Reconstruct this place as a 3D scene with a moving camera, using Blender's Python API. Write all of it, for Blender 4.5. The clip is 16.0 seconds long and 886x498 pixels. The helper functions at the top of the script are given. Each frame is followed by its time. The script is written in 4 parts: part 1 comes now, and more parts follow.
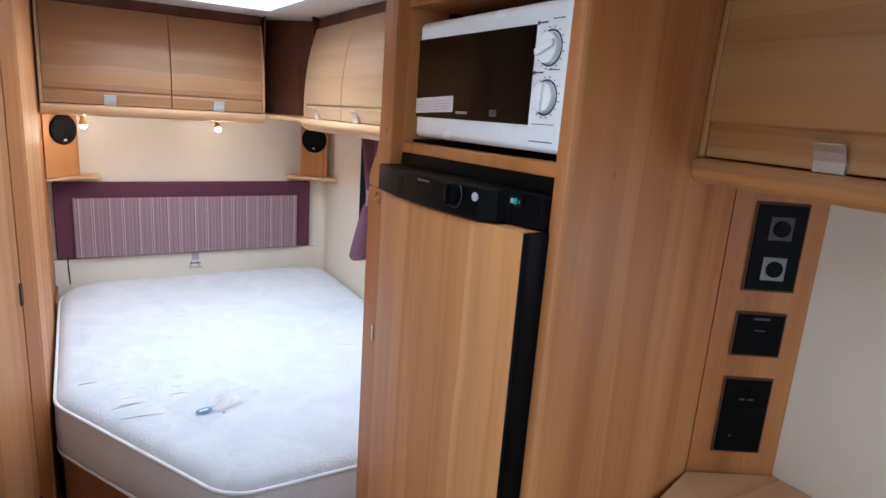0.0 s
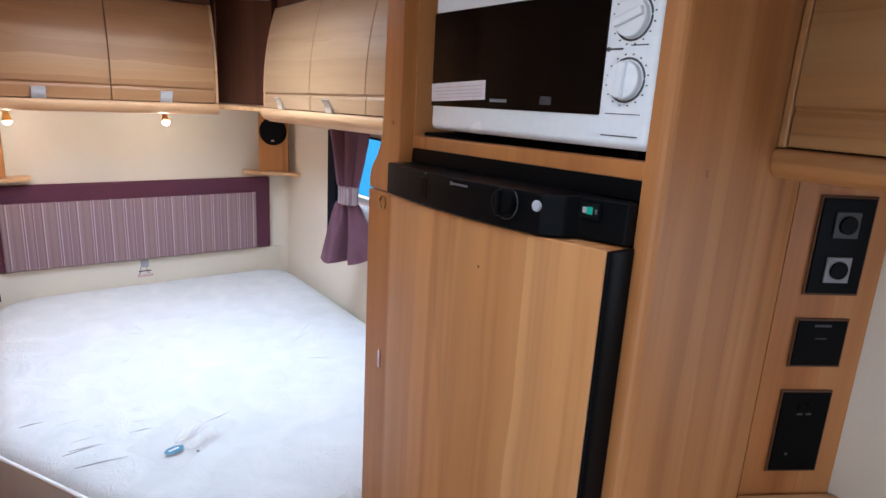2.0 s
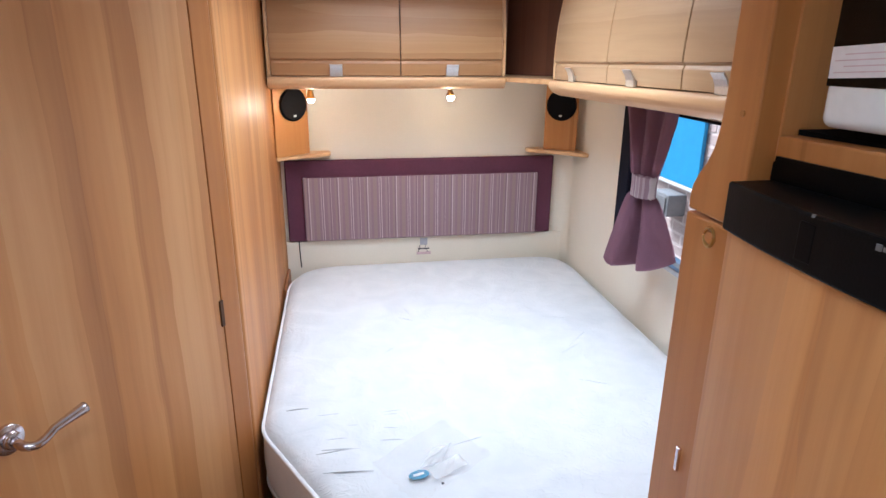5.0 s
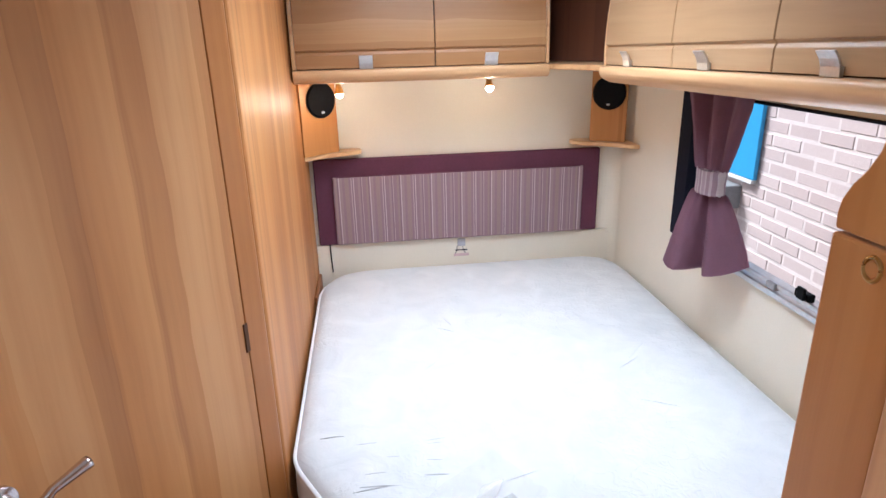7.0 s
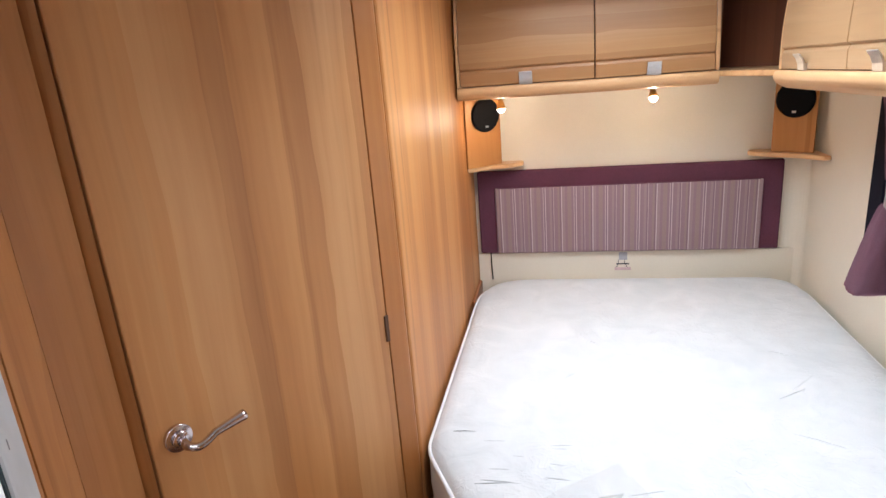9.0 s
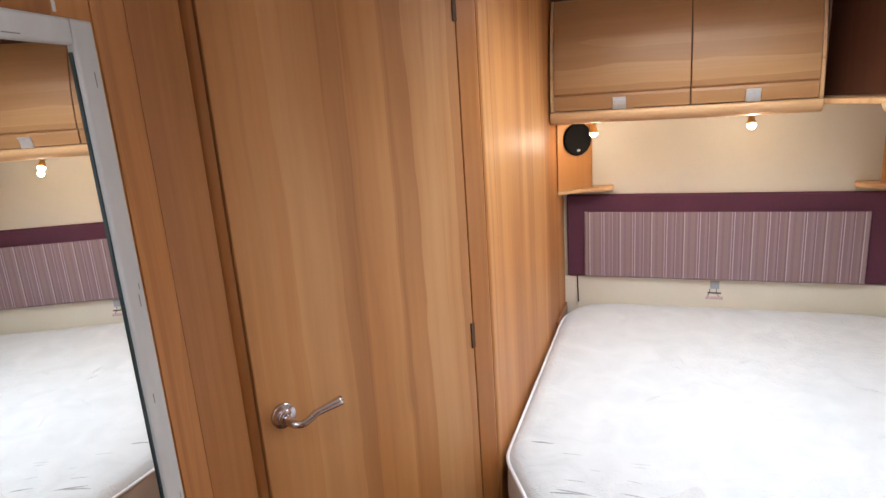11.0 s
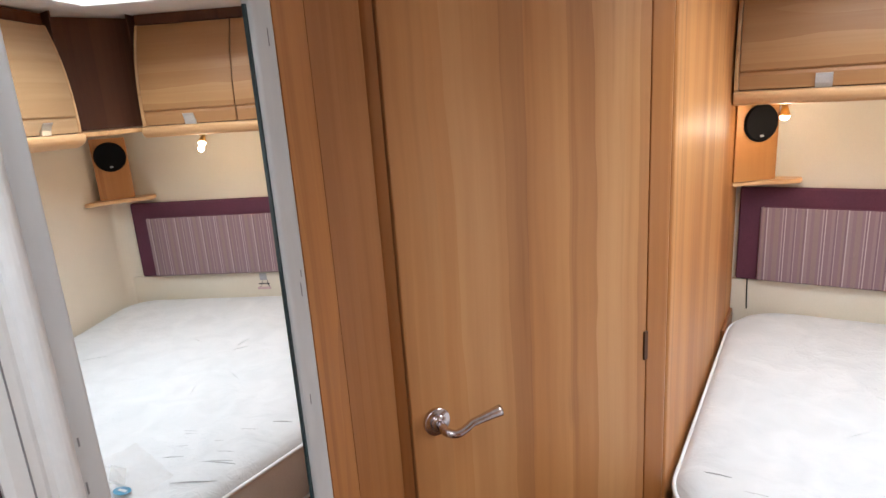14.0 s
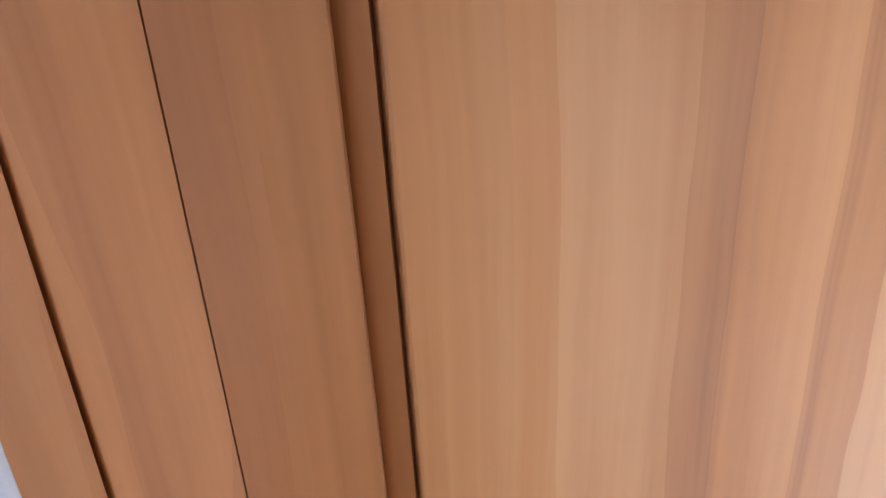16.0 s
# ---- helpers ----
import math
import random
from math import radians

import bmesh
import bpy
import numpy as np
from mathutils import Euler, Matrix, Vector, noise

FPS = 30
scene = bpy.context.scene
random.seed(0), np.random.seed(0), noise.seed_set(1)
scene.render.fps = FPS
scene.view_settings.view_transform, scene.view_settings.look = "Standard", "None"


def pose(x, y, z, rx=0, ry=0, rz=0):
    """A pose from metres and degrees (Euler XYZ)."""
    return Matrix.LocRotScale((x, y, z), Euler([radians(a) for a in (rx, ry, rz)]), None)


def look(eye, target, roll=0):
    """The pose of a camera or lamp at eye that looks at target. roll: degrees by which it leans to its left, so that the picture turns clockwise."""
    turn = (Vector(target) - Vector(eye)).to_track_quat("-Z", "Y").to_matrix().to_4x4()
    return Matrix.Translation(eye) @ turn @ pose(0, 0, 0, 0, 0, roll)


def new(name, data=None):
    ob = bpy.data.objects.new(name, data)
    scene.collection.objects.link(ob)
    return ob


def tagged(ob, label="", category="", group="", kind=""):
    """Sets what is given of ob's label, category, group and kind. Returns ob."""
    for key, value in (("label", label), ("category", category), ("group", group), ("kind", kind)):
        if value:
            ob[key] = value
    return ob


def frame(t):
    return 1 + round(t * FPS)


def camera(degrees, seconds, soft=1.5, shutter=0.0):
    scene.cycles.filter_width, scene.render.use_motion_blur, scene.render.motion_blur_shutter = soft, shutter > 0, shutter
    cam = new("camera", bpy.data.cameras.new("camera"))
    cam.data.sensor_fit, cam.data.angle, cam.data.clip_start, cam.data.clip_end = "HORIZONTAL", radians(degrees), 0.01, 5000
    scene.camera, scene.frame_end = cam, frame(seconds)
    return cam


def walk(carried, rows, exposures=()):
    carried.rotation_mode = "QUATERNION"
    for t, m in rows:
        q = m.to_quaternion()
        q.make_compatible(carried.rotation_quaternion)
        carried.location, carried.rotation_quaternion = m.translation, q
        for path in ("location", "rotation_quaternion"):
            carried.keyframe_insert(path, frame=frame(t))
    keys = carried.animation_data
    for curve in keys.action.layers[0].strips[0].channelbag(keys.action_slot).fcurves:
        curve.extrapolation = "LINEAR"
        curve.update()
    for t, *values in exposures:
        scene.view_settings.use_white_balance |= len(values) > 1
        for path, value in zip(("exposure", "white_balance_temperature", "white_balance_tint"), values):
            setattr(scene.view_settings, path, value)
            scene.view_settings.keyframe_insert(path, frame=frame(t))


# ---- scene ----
cam = camera(71.7, 16.0)
PATH = [
    (0, (0.093, -0.024, 1.616), (1.108, 1.636, 1.153), 4.1),
    (0.5, (0.051, 0.06, 1.605), (1.088, 1.676, 1.043), 4.7),
    (1, (0.035, 0.151, 1.594), (1.127, 1.718, 1.0), 4.8),
    (1.5, (0.034, 0.205, 1.589), (1.183, 1.731, 0.996), 4.4),
    (2, (0.081, 0.241, 1.609), (1.235, 1.797, 1.112), 3.2),
    (2.5, (0.143, 0.298, 1.616), (1.277, 1.88, 1.155), 3.2),
    (3, (0.227, 0.345, 1.63), (1.178, 2.039, 1.155), 2.5),
    (3.5, (0.228, 0.402, 1.639), (0.999, 2.179, 1.141), 2.1),
    (4, (0.191, 0.47, 1.643), (0.766, 2.309, 1.107), 1.0),
    (4.5, (0.198, 0.542, 1.631), (0.641, 2.396, 1.027), 0.7),
    (5, (0.239, 0.611, 1.62), (0.561, 2.481, 0.989), 0.5),
    (7.3, (0.224, 0.813, 1.607), (0.448, 2.687, 0.946), -1.4),
    (7.5, (0.217, 0.81, 1.594), (0.434, 2.689, 0.945), -1.4),
    (8, (0.293, 0.802, 1.598), (0.32, 2.701, 0.973), -2.2),
    (8.5, (0.345, 0.768, 1.611), (0.16, 2.661, 0.991), -3.1),
    (9, (0.373, 0.734, 1.61), (-0.013, 2.606, 1.022), -4.6),
    (11.5, (0.399, 0.597, 1.602), (-0.372, 2.38, 1.128), -3.9),
    (12, (0.445, 0.559, 1.613), (-0.485, 2.261, 1.125), -4.4),
    (12.5, (0.448, 0.561, 1.607), (-0.538, 2.233, 1.125), -4.0),
    (13, (0.44, 0.565, 1.602), (-0.573, 2.224, 1.133), -4.0),
    (13.5, (0.349, 0.616, 1.592), (-0.668, 2.27, 1.112), -3.1),
    (14, (0.23, 0.749, 1.581), (-0.782, 2.397, 1.071), -3.9),
    (14.5, (0.131, 0.937, 1.543), (-0.867, 2.588, 1.015), -3.7),
    (15, (0.063, 1.085, 1.525), (-0.936, 2.734, 0.993), -2.7),
    (15.5, (0.004, 1.198, 1.505), (-1.056, 2.787, 0.914), -3.5),
    (16, (-0.07, 1.31, 1.497), (-1.383, 2.64, 0.786), -3.7),
]
LIGHT = [(0.0, 0.07, 5400, 10), (3.0, 0.10, 5550, 10), (5.0, 0.17, 5600, 10), (7.5, 0.22, 5750, 10), (9.0, 0.16, 6100, 10), (12.5, 0.08, 6350, 10), (15.0, 0.08, 6350, 10), (15.5, 0.13, 6250, 10), (16.0, 0.74, 5150, 10)]
walk(cam, [(t, look(eye, target, roll)) for t, eye, target, roll in PATH], LIGHT)


# ---- light ----
world = bpy.data.worlds.new("sky")
scene.world = world
world.use_nodes = True
wn = world.node_tree
sky = wn.nodes.new("ShaderNodeTexSky")
sky.sky_type = "NISHITA"
sky.sun_disc = False
sky.sun_elevation, sky.sun_rotation = radians(52), radians(-50)
sky.dust_density = 4.0
wn.links.new(sky.outputs[0], wn.nodes["Background"].inputs[0])
wn.nodes["Background"].inputs[1].default_value = 0.15


def lamp(name, kind, m, power, color, **more):
    data = bpy.data.lights.new(name, kind)
    data.energy, data.color = power, color
    for key, value in more.items():
        if key == "size":
            data.shape = "RECTANGLE"
            data.size, data.size_y = value
        if key == "spread":
            data.spread = radians(value)
        if key == "angle":
            data.angle = value
        if key == "radius":
            data.shadow_soft_size = value
        if key == "cone":
            data.spot_size, data.spot_blend = radians(value), 0.6
    ob = new(name, data)
    ob.matrix_world = m
    return ob


lamp("sun", "SUN", look((-0.6, 0.5, 1.0), (0, 0, 0)), 5.0, (1, 0.96, 0.92), angle=radians(14))
lamp("rooflight_daylight", "AREA", look((0.55, 2.45, 2.085), (0.55, 2.4501, 0)), 12.2, (0.84, 0.93, 1.0), size=(0.6, 0.66), spread=140)
# Fill lamp in an added opening behind the camera, out of view.
lamp("front_window_daylight", "AREA", look((0.55, -2.4, 1.05), (0.55, 0, 0.80)), 3.6, (0.85, 0.93, 1.0), size=(1.5, 0.75))
# Fill lamp over the aisle, out of view, to brighten the fridge front.
lamp("aisle_rooflight_daylight", "AREA", look((0.11, 0.66, 2.085), (0.11, 0.6601, 0)), 2.9, (0.85, 0.93, 1.0), size=(0.56, 0.56), spread=140)
# Lamp in the unseen entrance doorway, placed to brighten the fridge front.
lamp("entrance_daylight", "AREA", look((-0.305, 0.06, 0.88), (1.0, 0.20, 0.92)), 6.4, (0.85, 0.94, 1.0), size=(0.58, 1.3))
lamp("bed_window_daylight", "AREA", look((1.355, 2.02, 1.14), (0.0, 1.92, 0.92)), 2.0, (0.88, 0.94, 1.0), size=(0.70, 0.36))
# Fill lamp in an added kitchen wall opening, out of view.
lamp("kitchen_window_daylight", "AREA", look((1.475, -0.35, 1.20), (0.475, -0.05, 0.70)), 3.6, (0.85, 0.93, 1.0), size=(1.1, 0.40))

# ---- materials ----


def nodes_of(name):
    mat = bpy.data.materials.new(name)
    mat.use_nodes = True
    return mat, mat.node_tree.nodes, mat.node_tree.links, mat.node_tree.nodes["Principled BSDF"]


def ramp(n, stops):
    r = n.new("ShaderNodeValToRGB")
    while len(r.color_ramp.elements) < len(stops):
        r.color_ramp.elements.new(0.5)
    for e, (p, c) in zip(r.color_ramp.elements, stops):
        e.position, e.color = p, (*c, 1)
    return r


def plain(name, color, rough=0.5, metal=0.0, grain=60.0, vary=0.12, bump=0.1, spec=0.5, stretch=(1, 1, 1), blotch=5.0):
    """Colour with fine grain, soft blotches and a little relief."""
    mat, n, l, b = nodes_of(name)
    tc, mp = n.new("ShaderNodeTexCoord"), n.new("ShaderNodeMapping")
    mp.inputs["Scale"].default_value = stretch
    l.new(tc.outputs["Object"], mp.inputs[0])
    fine, wide = n.new("ShaderNodeTexNoise"), n.new("ShaderNodeTexNoise")
    fine.inputs["Scale"].default_value, fine.inputs["Detail"].default_value = grain, 6
    wide.inputs["Scale"].default_value, wide.inputs["Detail"].default_value = blotch, 3
    l.new(mp.outputs[0], fine.inputs[0])
    l.new(tc.outputs["Object"], wide.inputs[0])
    add = n.new("ShaderNodeMath")
    add.operation = "ADD"
    l.new(fine.outputs[0], add.inputs[0])
    l.new(wide.outputs[0], add.inputs[1])
    lo, hi = [c * (1 - vary) for c in color], [min(1, c * (1 + vary)) for c in color]
    half = n.new("ShaderNodeMath")
    half.operation = "MULTIPLY"
    half.inputs[1].default_value = 0.5
    l.new(add.outputs[0], half.inputs[0])
    r = ramp(n, [(0.35, lo), (0.65, hi)])
    l.new(half.outputs[0], r.inputs[0])
    l.new(r.outputs[0], b.inputs["Base Color"])
    b.inputs["Metallic"].default_value = metal
    b.inputs["Specular IOR Level"].default_value = spec
    rr = n.new("ShaderNodeMapRange")
    rr.inputs[3].default_value, rr.inputs[4].default_value = max(0.02, rough - 0.08), min(1, rough + 0.08)
    l.new(wide.outputs[0], rr.inputs[0])
    l.new(rr.outputs[0], b.inputs["Roughness"])
    if bump:
        bp = n.new("ShaderNodeBump")
        bp.inputs["Strength"].default_value, bp.inputs["Distance"].default_value = bump, 0.002
        l.new(fine.outputs[0], bp.inputs["Height"])
        l.new(bp.outputs[0], b.inputs["Normal"])
    return mat


def wood(name, dark, mid, light, along="z", rough=0.37, band=11.0, offset=0.0, figure=1.0):
    """Veneer in staves of changing tone, with grain that runs along one axis."""
    mat, n, l, b = nodes_of(name)
    tc = n.new("ShaderNodeTexCoord")

    def mapped(across, length):
        m = n.new("ShaderNodeMapping")
        m.inputs["Scale"].default_value = [length if a == along else across for a in "xyz"]
        m.inputs["Location"].default_value = (offset, offset * 1.7, offset * 0.6)
        return m

    warp = n.new("ShaderNodeTexNoise")
    warp.inputs["Scale"].default_value, warp.inputs["Detail"].default_value = 3.0, 2
    l.new(tc.outputs["Object"], warp.inputs[0])
    mix = n.new("ShaderNodeMix")
    mix.data_type = "VECTOR"
    mix.inputs[0].default_value = 0.022
    l.new(tc.outputs["Object"], mix.inputs[4])
    l.new(warp.outputs["Color"], mix.inputs[5])
    staves, broad, grain, pore = (mapped(*v) for v in ((band, 0.12), (6.0, 0.45), (60, 1.1), (240, 5)))
    for m in (staves, broad, grain, pore):
        l.new(mix.outputs[1], m.inputs[0])
    vor = n.new("ShaderNodeTexVoronoi")
    vor.inputs["Scale"].default_value = 1.0
    l.new(staves.outputs[0], vor.inputs["Vector"])
    sep = n.new("ShaderNodeSeparateColor")
    l.new(vor.outputs["Color"], sep.inputs[0])
    texs = []
    for m, scale, det in ((broad, 1.5, 3), (grain, 1.0, 5), (pore, 1.0, 3)):
        t = n.new("ShaderNodeTexNoise")
        t.inputs["Scale"].default_value, t.inputs["Detail"].default_value = scale, det
        l.new(m.outputs[0], t.inputs[0])
        texs.append(t)
    total = None
    for sock, w in ((sep.outputs[0], 0.33), (texs[0].outputs[0], 0.76), (texs[1].outputs[0], 0.26), (texs[2].outputs[0], 0.08)):
        ml = n.new("ShaderNodeMath")
        ml.operation = "MULTIPLY_ADD"
        ml.inputs[1].default_value = w
        l.new(sock, ml.inputs[0])
        if total:
            l.new(total, ml.inputs[2])
        else:
            ml.inputs[2].default_value = 0.0
        total = ml.outputs[0]
    r = ramp(n, [(0.40, dark), (0.68, mid), (0.94, light)])
    l.new(total, r.inputs[0])
    line_map = mapped(24, 0.36)
    l.new(mix.outputs[1], line_map.inputs[0])
    lines = n.new("ShaderNodeTexNoise")
    lines.inputs["Scale"].default_value, lines.inputs["Detail"].default_value = 1.0, 2
    l.new(line_map.outputs[0], lines.inputs[0])
    streak = ramp(n, [(0.0, (1.0, 1.0, 1.0)), (0.57, (1.0, 1.0, 1.0)), (0.66, (0.80, 0.74, 0.68)), (0.72, (0.92, 0.89, 0.86))])
    l.new(lines.outputs[0], streak.inputs[0])
    hue = ramp(n, [(0.0, (1.05, 0.99, 0.88)), (0.5, (1.0, 1.0, 1.0)), (1.0, (0.99, 1.0, 1.03))])
    l.new(sep.outputs[1], hue.inputs[0])
    colour = r.outputs[0]
    for extra in (streak.outputs[0], hue.outputs[0]):
        mul = n.new("ShaderNodeMix")
        mul.data_type, mul.blend_type = "RGBA", "MULTIPLY"
        mul.inputs[0].default_value = figure
        l.new(colour, mul.inputs[6])
        l.new(extra, mul.inputs[7])
        colour = mul.outputs[2]
    l.new(colour, b.inputs["Base Color"])
    rr = n.new("ShaderNodeMapRange")
    rr.inputs[3].default_value, rr.inputs[4].default_value = rough - 0.06, rough + 0.1
    l.new(texs[1].outputs[0], rr.inputs[0])
    l.new(rr.outputs[0], b.inputs["Roughness"])
    b.inputs["Specular IOR Level"].default_value = 0.42
    bp = n.new("ShaderNodeBump")
    bp.inputs["Strength"].default_value, bp.inputs["Distance"].default_value = 0.12, 0.001
    l.new(texs[2].outputs[0], bp.inputs["Height"])
    l.new(bp.outputs[0], b.inputs["Normal"])
    return mat


def striped(name, stops, period, axis=0, rough=0.9):
    """Woven upholstery stripes that repeat over a period in metres."""
    mat, n, l, b = nodes_of(name)
    tc, sx = n.new("ShaderNodeTexCoord"), n.new("ShaderNodeSeparateXYZ")
    l.new(tc.outputs["Object"], sx.inputs[0])
    dv = n.new("ShaderNodeMath")
    dv.operation = "DIVIDE"
    dv.inputs[1].default_value = period
    l.new(sx.outputs[axis], dv.inputs[0])
    fr = n.new("ShaderNodeMath")
    fr.operation = "FRACT"
    l.new(dv.outputs[0], fr.inputs[0])
    r = ramp(n, stops)
    r.color_ramp.interpolation = "CONSTANT"
    l.new(fr.outputs[0], r.inputs[0])
    weave = n.new("ShaderNodeTexNoise")
    weave.inputs["Scale"].default_value, weave.inputs["Detail"].default_value = 450, 4
    l.new(tc.outputs["Object"], weave.inputs[0])
    mr = n.new("ShaderNodeMapRange")
    mr.inputs[3].default_value, mr.inputs[4].default_value = 0.75, 1.2
    l.new(weave.outputs[0], mr.inputs[0])
    mx = n.new("ShaderNodeMix")
    mx.data_type, mx.blend_type = "RGBA", "MULTIPLY"
    mx.inputs[0].default_value = 1
    l.new(r.outputs[0], mx.inputs[6])
    l.new(mr.outputs[0], mx.inputs[7])
    l.new(mx.outputs[2], b.inputs["Base Color"])
    b.inputs["Roughness"].default_value = rough
    b.inputs["Sheen Weight"].default_value = 0.3
    bp = n.new("ShaderNodeBump")
    bp.inputs["Strength"].default_value, bp.inputs["Distance"].default_value = 0.3, 0.001
    l.new(weave.outputs[0], bp.inputs["Height"])
    l.new(bp.outputs[0], b.inputs["Normal"])
    return mat


def glow(name, color, strength):
    mat, n, l, b = nodes_of(name)
    b.inputs["Emission Color"].default_value = (*color, 1)
    b.inputs["Emission Strength"].default_value = strength
    b.inputs["Base Color"].default_value = (*color, 1)
    return mat


def glass(name, color=(1, 1, 1), rough=0.0):
    mat, n, l, b = nodes_of(name)
    b.inputs["Base Color"].default_value = (*color, 1)
    b.inputs["Transmission Weight"].default_value = 1.0
    b.inputs["Roughness"].default_value = rough
    b.inputs["IOR"].default_value = 1.02 if rough == 0 else 1.3
    return mat


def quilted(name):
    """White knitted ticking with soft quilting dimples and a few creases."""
    mat, n, l, b = nodes_of(name)
    tc = n.new("ShaderNodeTexCoord")
    knit, dimple, crease = (n.new("ShaderNodeTexNoise") for _ in range(3))
    knit.inputs["Scale"].default_value, knit.inputs["Detail"].default_value = 400, 4
    dimple.inputs["Scale"].default_value, dimple.inputs["Detail"].default_value = 9, 4
    dimple.inputs["Distortion"].default_value = 0.6
    crease.inputs["Scale"].default_value, crease.inputs["Detail"].default_value = 2.2, 2
    crumple = n.new("ShaderNodeTexNoise")
    crumple.inputs["Scale"].default_value, crumple.inputs["Detail"].default_value = 15, 2
    crumple.inputs["Distortion"].default_value = 1.6
    for t in (knit, dimple, crease, crumple):
        l.new(tc.outputs["Object"], t.inputs[0])
    # Shade in the dimples is painted in: bluish-grey pits, whiter rises.
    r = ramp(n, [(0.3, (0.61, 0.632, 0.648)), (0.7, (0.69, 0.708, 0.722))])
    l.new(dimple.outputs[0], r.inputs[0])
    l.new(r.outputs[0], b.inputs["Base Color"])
    b.inputs["Roughness"].default_value = 0.85
    b1, b2 = n.new("ShaderNodeBump"), n.new("ShaderNodeBump")
    b1.inputs["Strength"].default_value, b1.inputs["Distance"].default_value = 0.34, 0.022
    b2.inputs["Strength"].default_value, b2.inputs["Distance"].default_value = 0.25, 0.001
    patch = ramp(n, [(0.42, (0, 0, 0)), (0.62, (1, 1, 1))])
    l.new(crease.outputs[0], patch.inputs[0])
    ridge = ramp(n, [(0.44, (0, 0, 0)), (0.50, (1, 1, 1)), (0.60, (0.2, 0.2, 0.2))])
    l.new(crumple.outputs[0], ridge.inputs[0])
    only = n.new("ShaderNodeMath")
    only.operation = "MULTIPLY"
    l.new(patch.outputs[0], only.inputs[0])
    l.new(ridge.outputs[0], only.inputs[1])
    b0 = n.new("ShaderNodeBump")
    b0.inputs["Strength"].default_value, b0.inputs["Distance"].default_value = 0.30, 0.007
    l.new(only.outputs[0], b0.inputs["Height"])
    l.new(b0.outputs[0], b1.inputs["Normal"])
    l.new(dimple.outputs[0], b1.inputs["Height"])
    l.new(knit.outputs[0], b2.inputs["Height"])
    l.new(b1.outputs[0], b2.inputs["Normal"])
    l.new(b2.outputs[0], b.inputs["Normal"])
    return mat


W_DARK, W_MID, W_LIGHT = (0.30, 0.107, 0.028), (0.47, 0.197, 0.060), (0.59, 0.288, 0.105)
M_WOOD = wood("walnut_veneer", W_DARK, W_MID, W_LIGHT, rough=0.47, figure=0.65)
# Lighter than M_WOOD: window light on the door is put into the colour.
M_DOOR = wood("walnut_door_veneer", (0.40, 0.165, 0.053), (0.54, 0.247, 0.085), (0.65, 0.340, 0.138), offset=3.1, rough=0.45, band=8, figure=0.8)
M_TRIM = wood("walnut_edging", (0.35, 0.135, 0.037), (0.46, 0.192, 0.058), (0.55, 0.255, 0.088), band=4)
M_LOCKX = wood("locker_veneer_along_x", (0.32, 0.150, 0.056), (0.38, 0.192, 0.078), (0.45, 0.250, 0.112), along="x", band=14, figure=0.4)
# Paler than M_LOCKX: the light on these doors is put into the colour.
M_LOCKY = wood("lit_locker_veneer_along_y", (0.31, 0.175, 0.082), (0.41, 0.255, 0.132), (0.51, 0.35, 0.205), along="y", band=14, offset=1.3, figure=0.4)
M_LOCKK = wood("kitchen_locker_veneer", (0.27, 0.125, 0.040), (0.36, 0.178, 0.062), (0.43, 0.235, 0.088), along="y", band=14, offset=2.3, figure=0.6)
M_LIPK = wood("kitchen_edging", (0.36, 0.165, 0.055), (0.43, 0.205, 0.072), (0.49, 0.25, 0.095), along="y", band=4)
M_LIP = wood("pale_edging", (0.50, 0.29, 0.14), (0.58, 0.36, 0.19), (0.64, 0.42, 0.24), along="x", band=4)
M_SHELFBROWN = wood("dark_corner_veneer", (0.075, 0.026, 0.014), (0.11, 0.038, 0.019), (0.15, 0.055, 0.028), rough=0.45, band=6)
M_ORANGE = wood("speaker_panel_veneer", (0.30, 0.125, 0.036), (0.38, 0.17, 0.052), (0.46, 0.22, 0.075), band=4)
M_BASE = wood("bed_base_veneer", (0.20, 0.075, 0.03), (0.29, 0.115, 0.048), (0.36, 0.155, 0.068))
M_CREAM = plain("cream_wall_board", (0.76, 0.70, 0.585), 0.55, grain=220, vary=0.03, bump=0.12)
M_CEIL = plain("ceiling_board", (0.76, 0.75, 0.72), 0.6, grain=160, vary=0.04)
M_FLOOR = wood("floor_vinyl", (0.06, 0.026, 0.014), (0.10, 0.042, 0.022), (0.14, 0.06, 0.03), along="y", rough=0.4)
M_PLUM = plain("plum_velour", (0.10, 0.028, 0.052), 0.9, grain=300, vary=0.18, bump=0.3)
M_CURTAIN = plain("plum_curtain_cloth", (0.27, 0.135, 0.185), 0.85, grain=500, vary=0.15, bump=0.3)
S1, S2, S3, S4, S5, S6 = (0.25, 0.16, 0.185), (0.29, 0.20, 0.21), (0.205, 0.125, 0.15), (0.49, 0.39, 0.39), (0.275, 0.19, 0.185), (0.40, 0.30, 0.31)
M_STRIPE = striped("striped_weave", [(0.0, S4), (0.03, S2), (0.12, S1), (0.20, S5), (0.33, S1), (0.40, S6), (0.43, S3), (0.47, S4), (0.50, S1), (0.62, S2), (0.70, S3), (0.74, S6), (0.765, S1), (0.88, S5), (0.95, S3)], 0.137)
M_TIE = striped("tieback_weave", [(0.0, (0.42, 0.30, 0.33)), (0.2, (0.62, 0.52, 0.54)), (0.3, (0.48, 0.36, 0.40)), (0.55, (0.66, 0.58, 0.58)), (0.65, (0.38, 0.26, 0.30)), (0.85, (0.58, 0.48, 0.50))], 0.05, axis=1)
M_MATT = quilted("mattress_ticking")
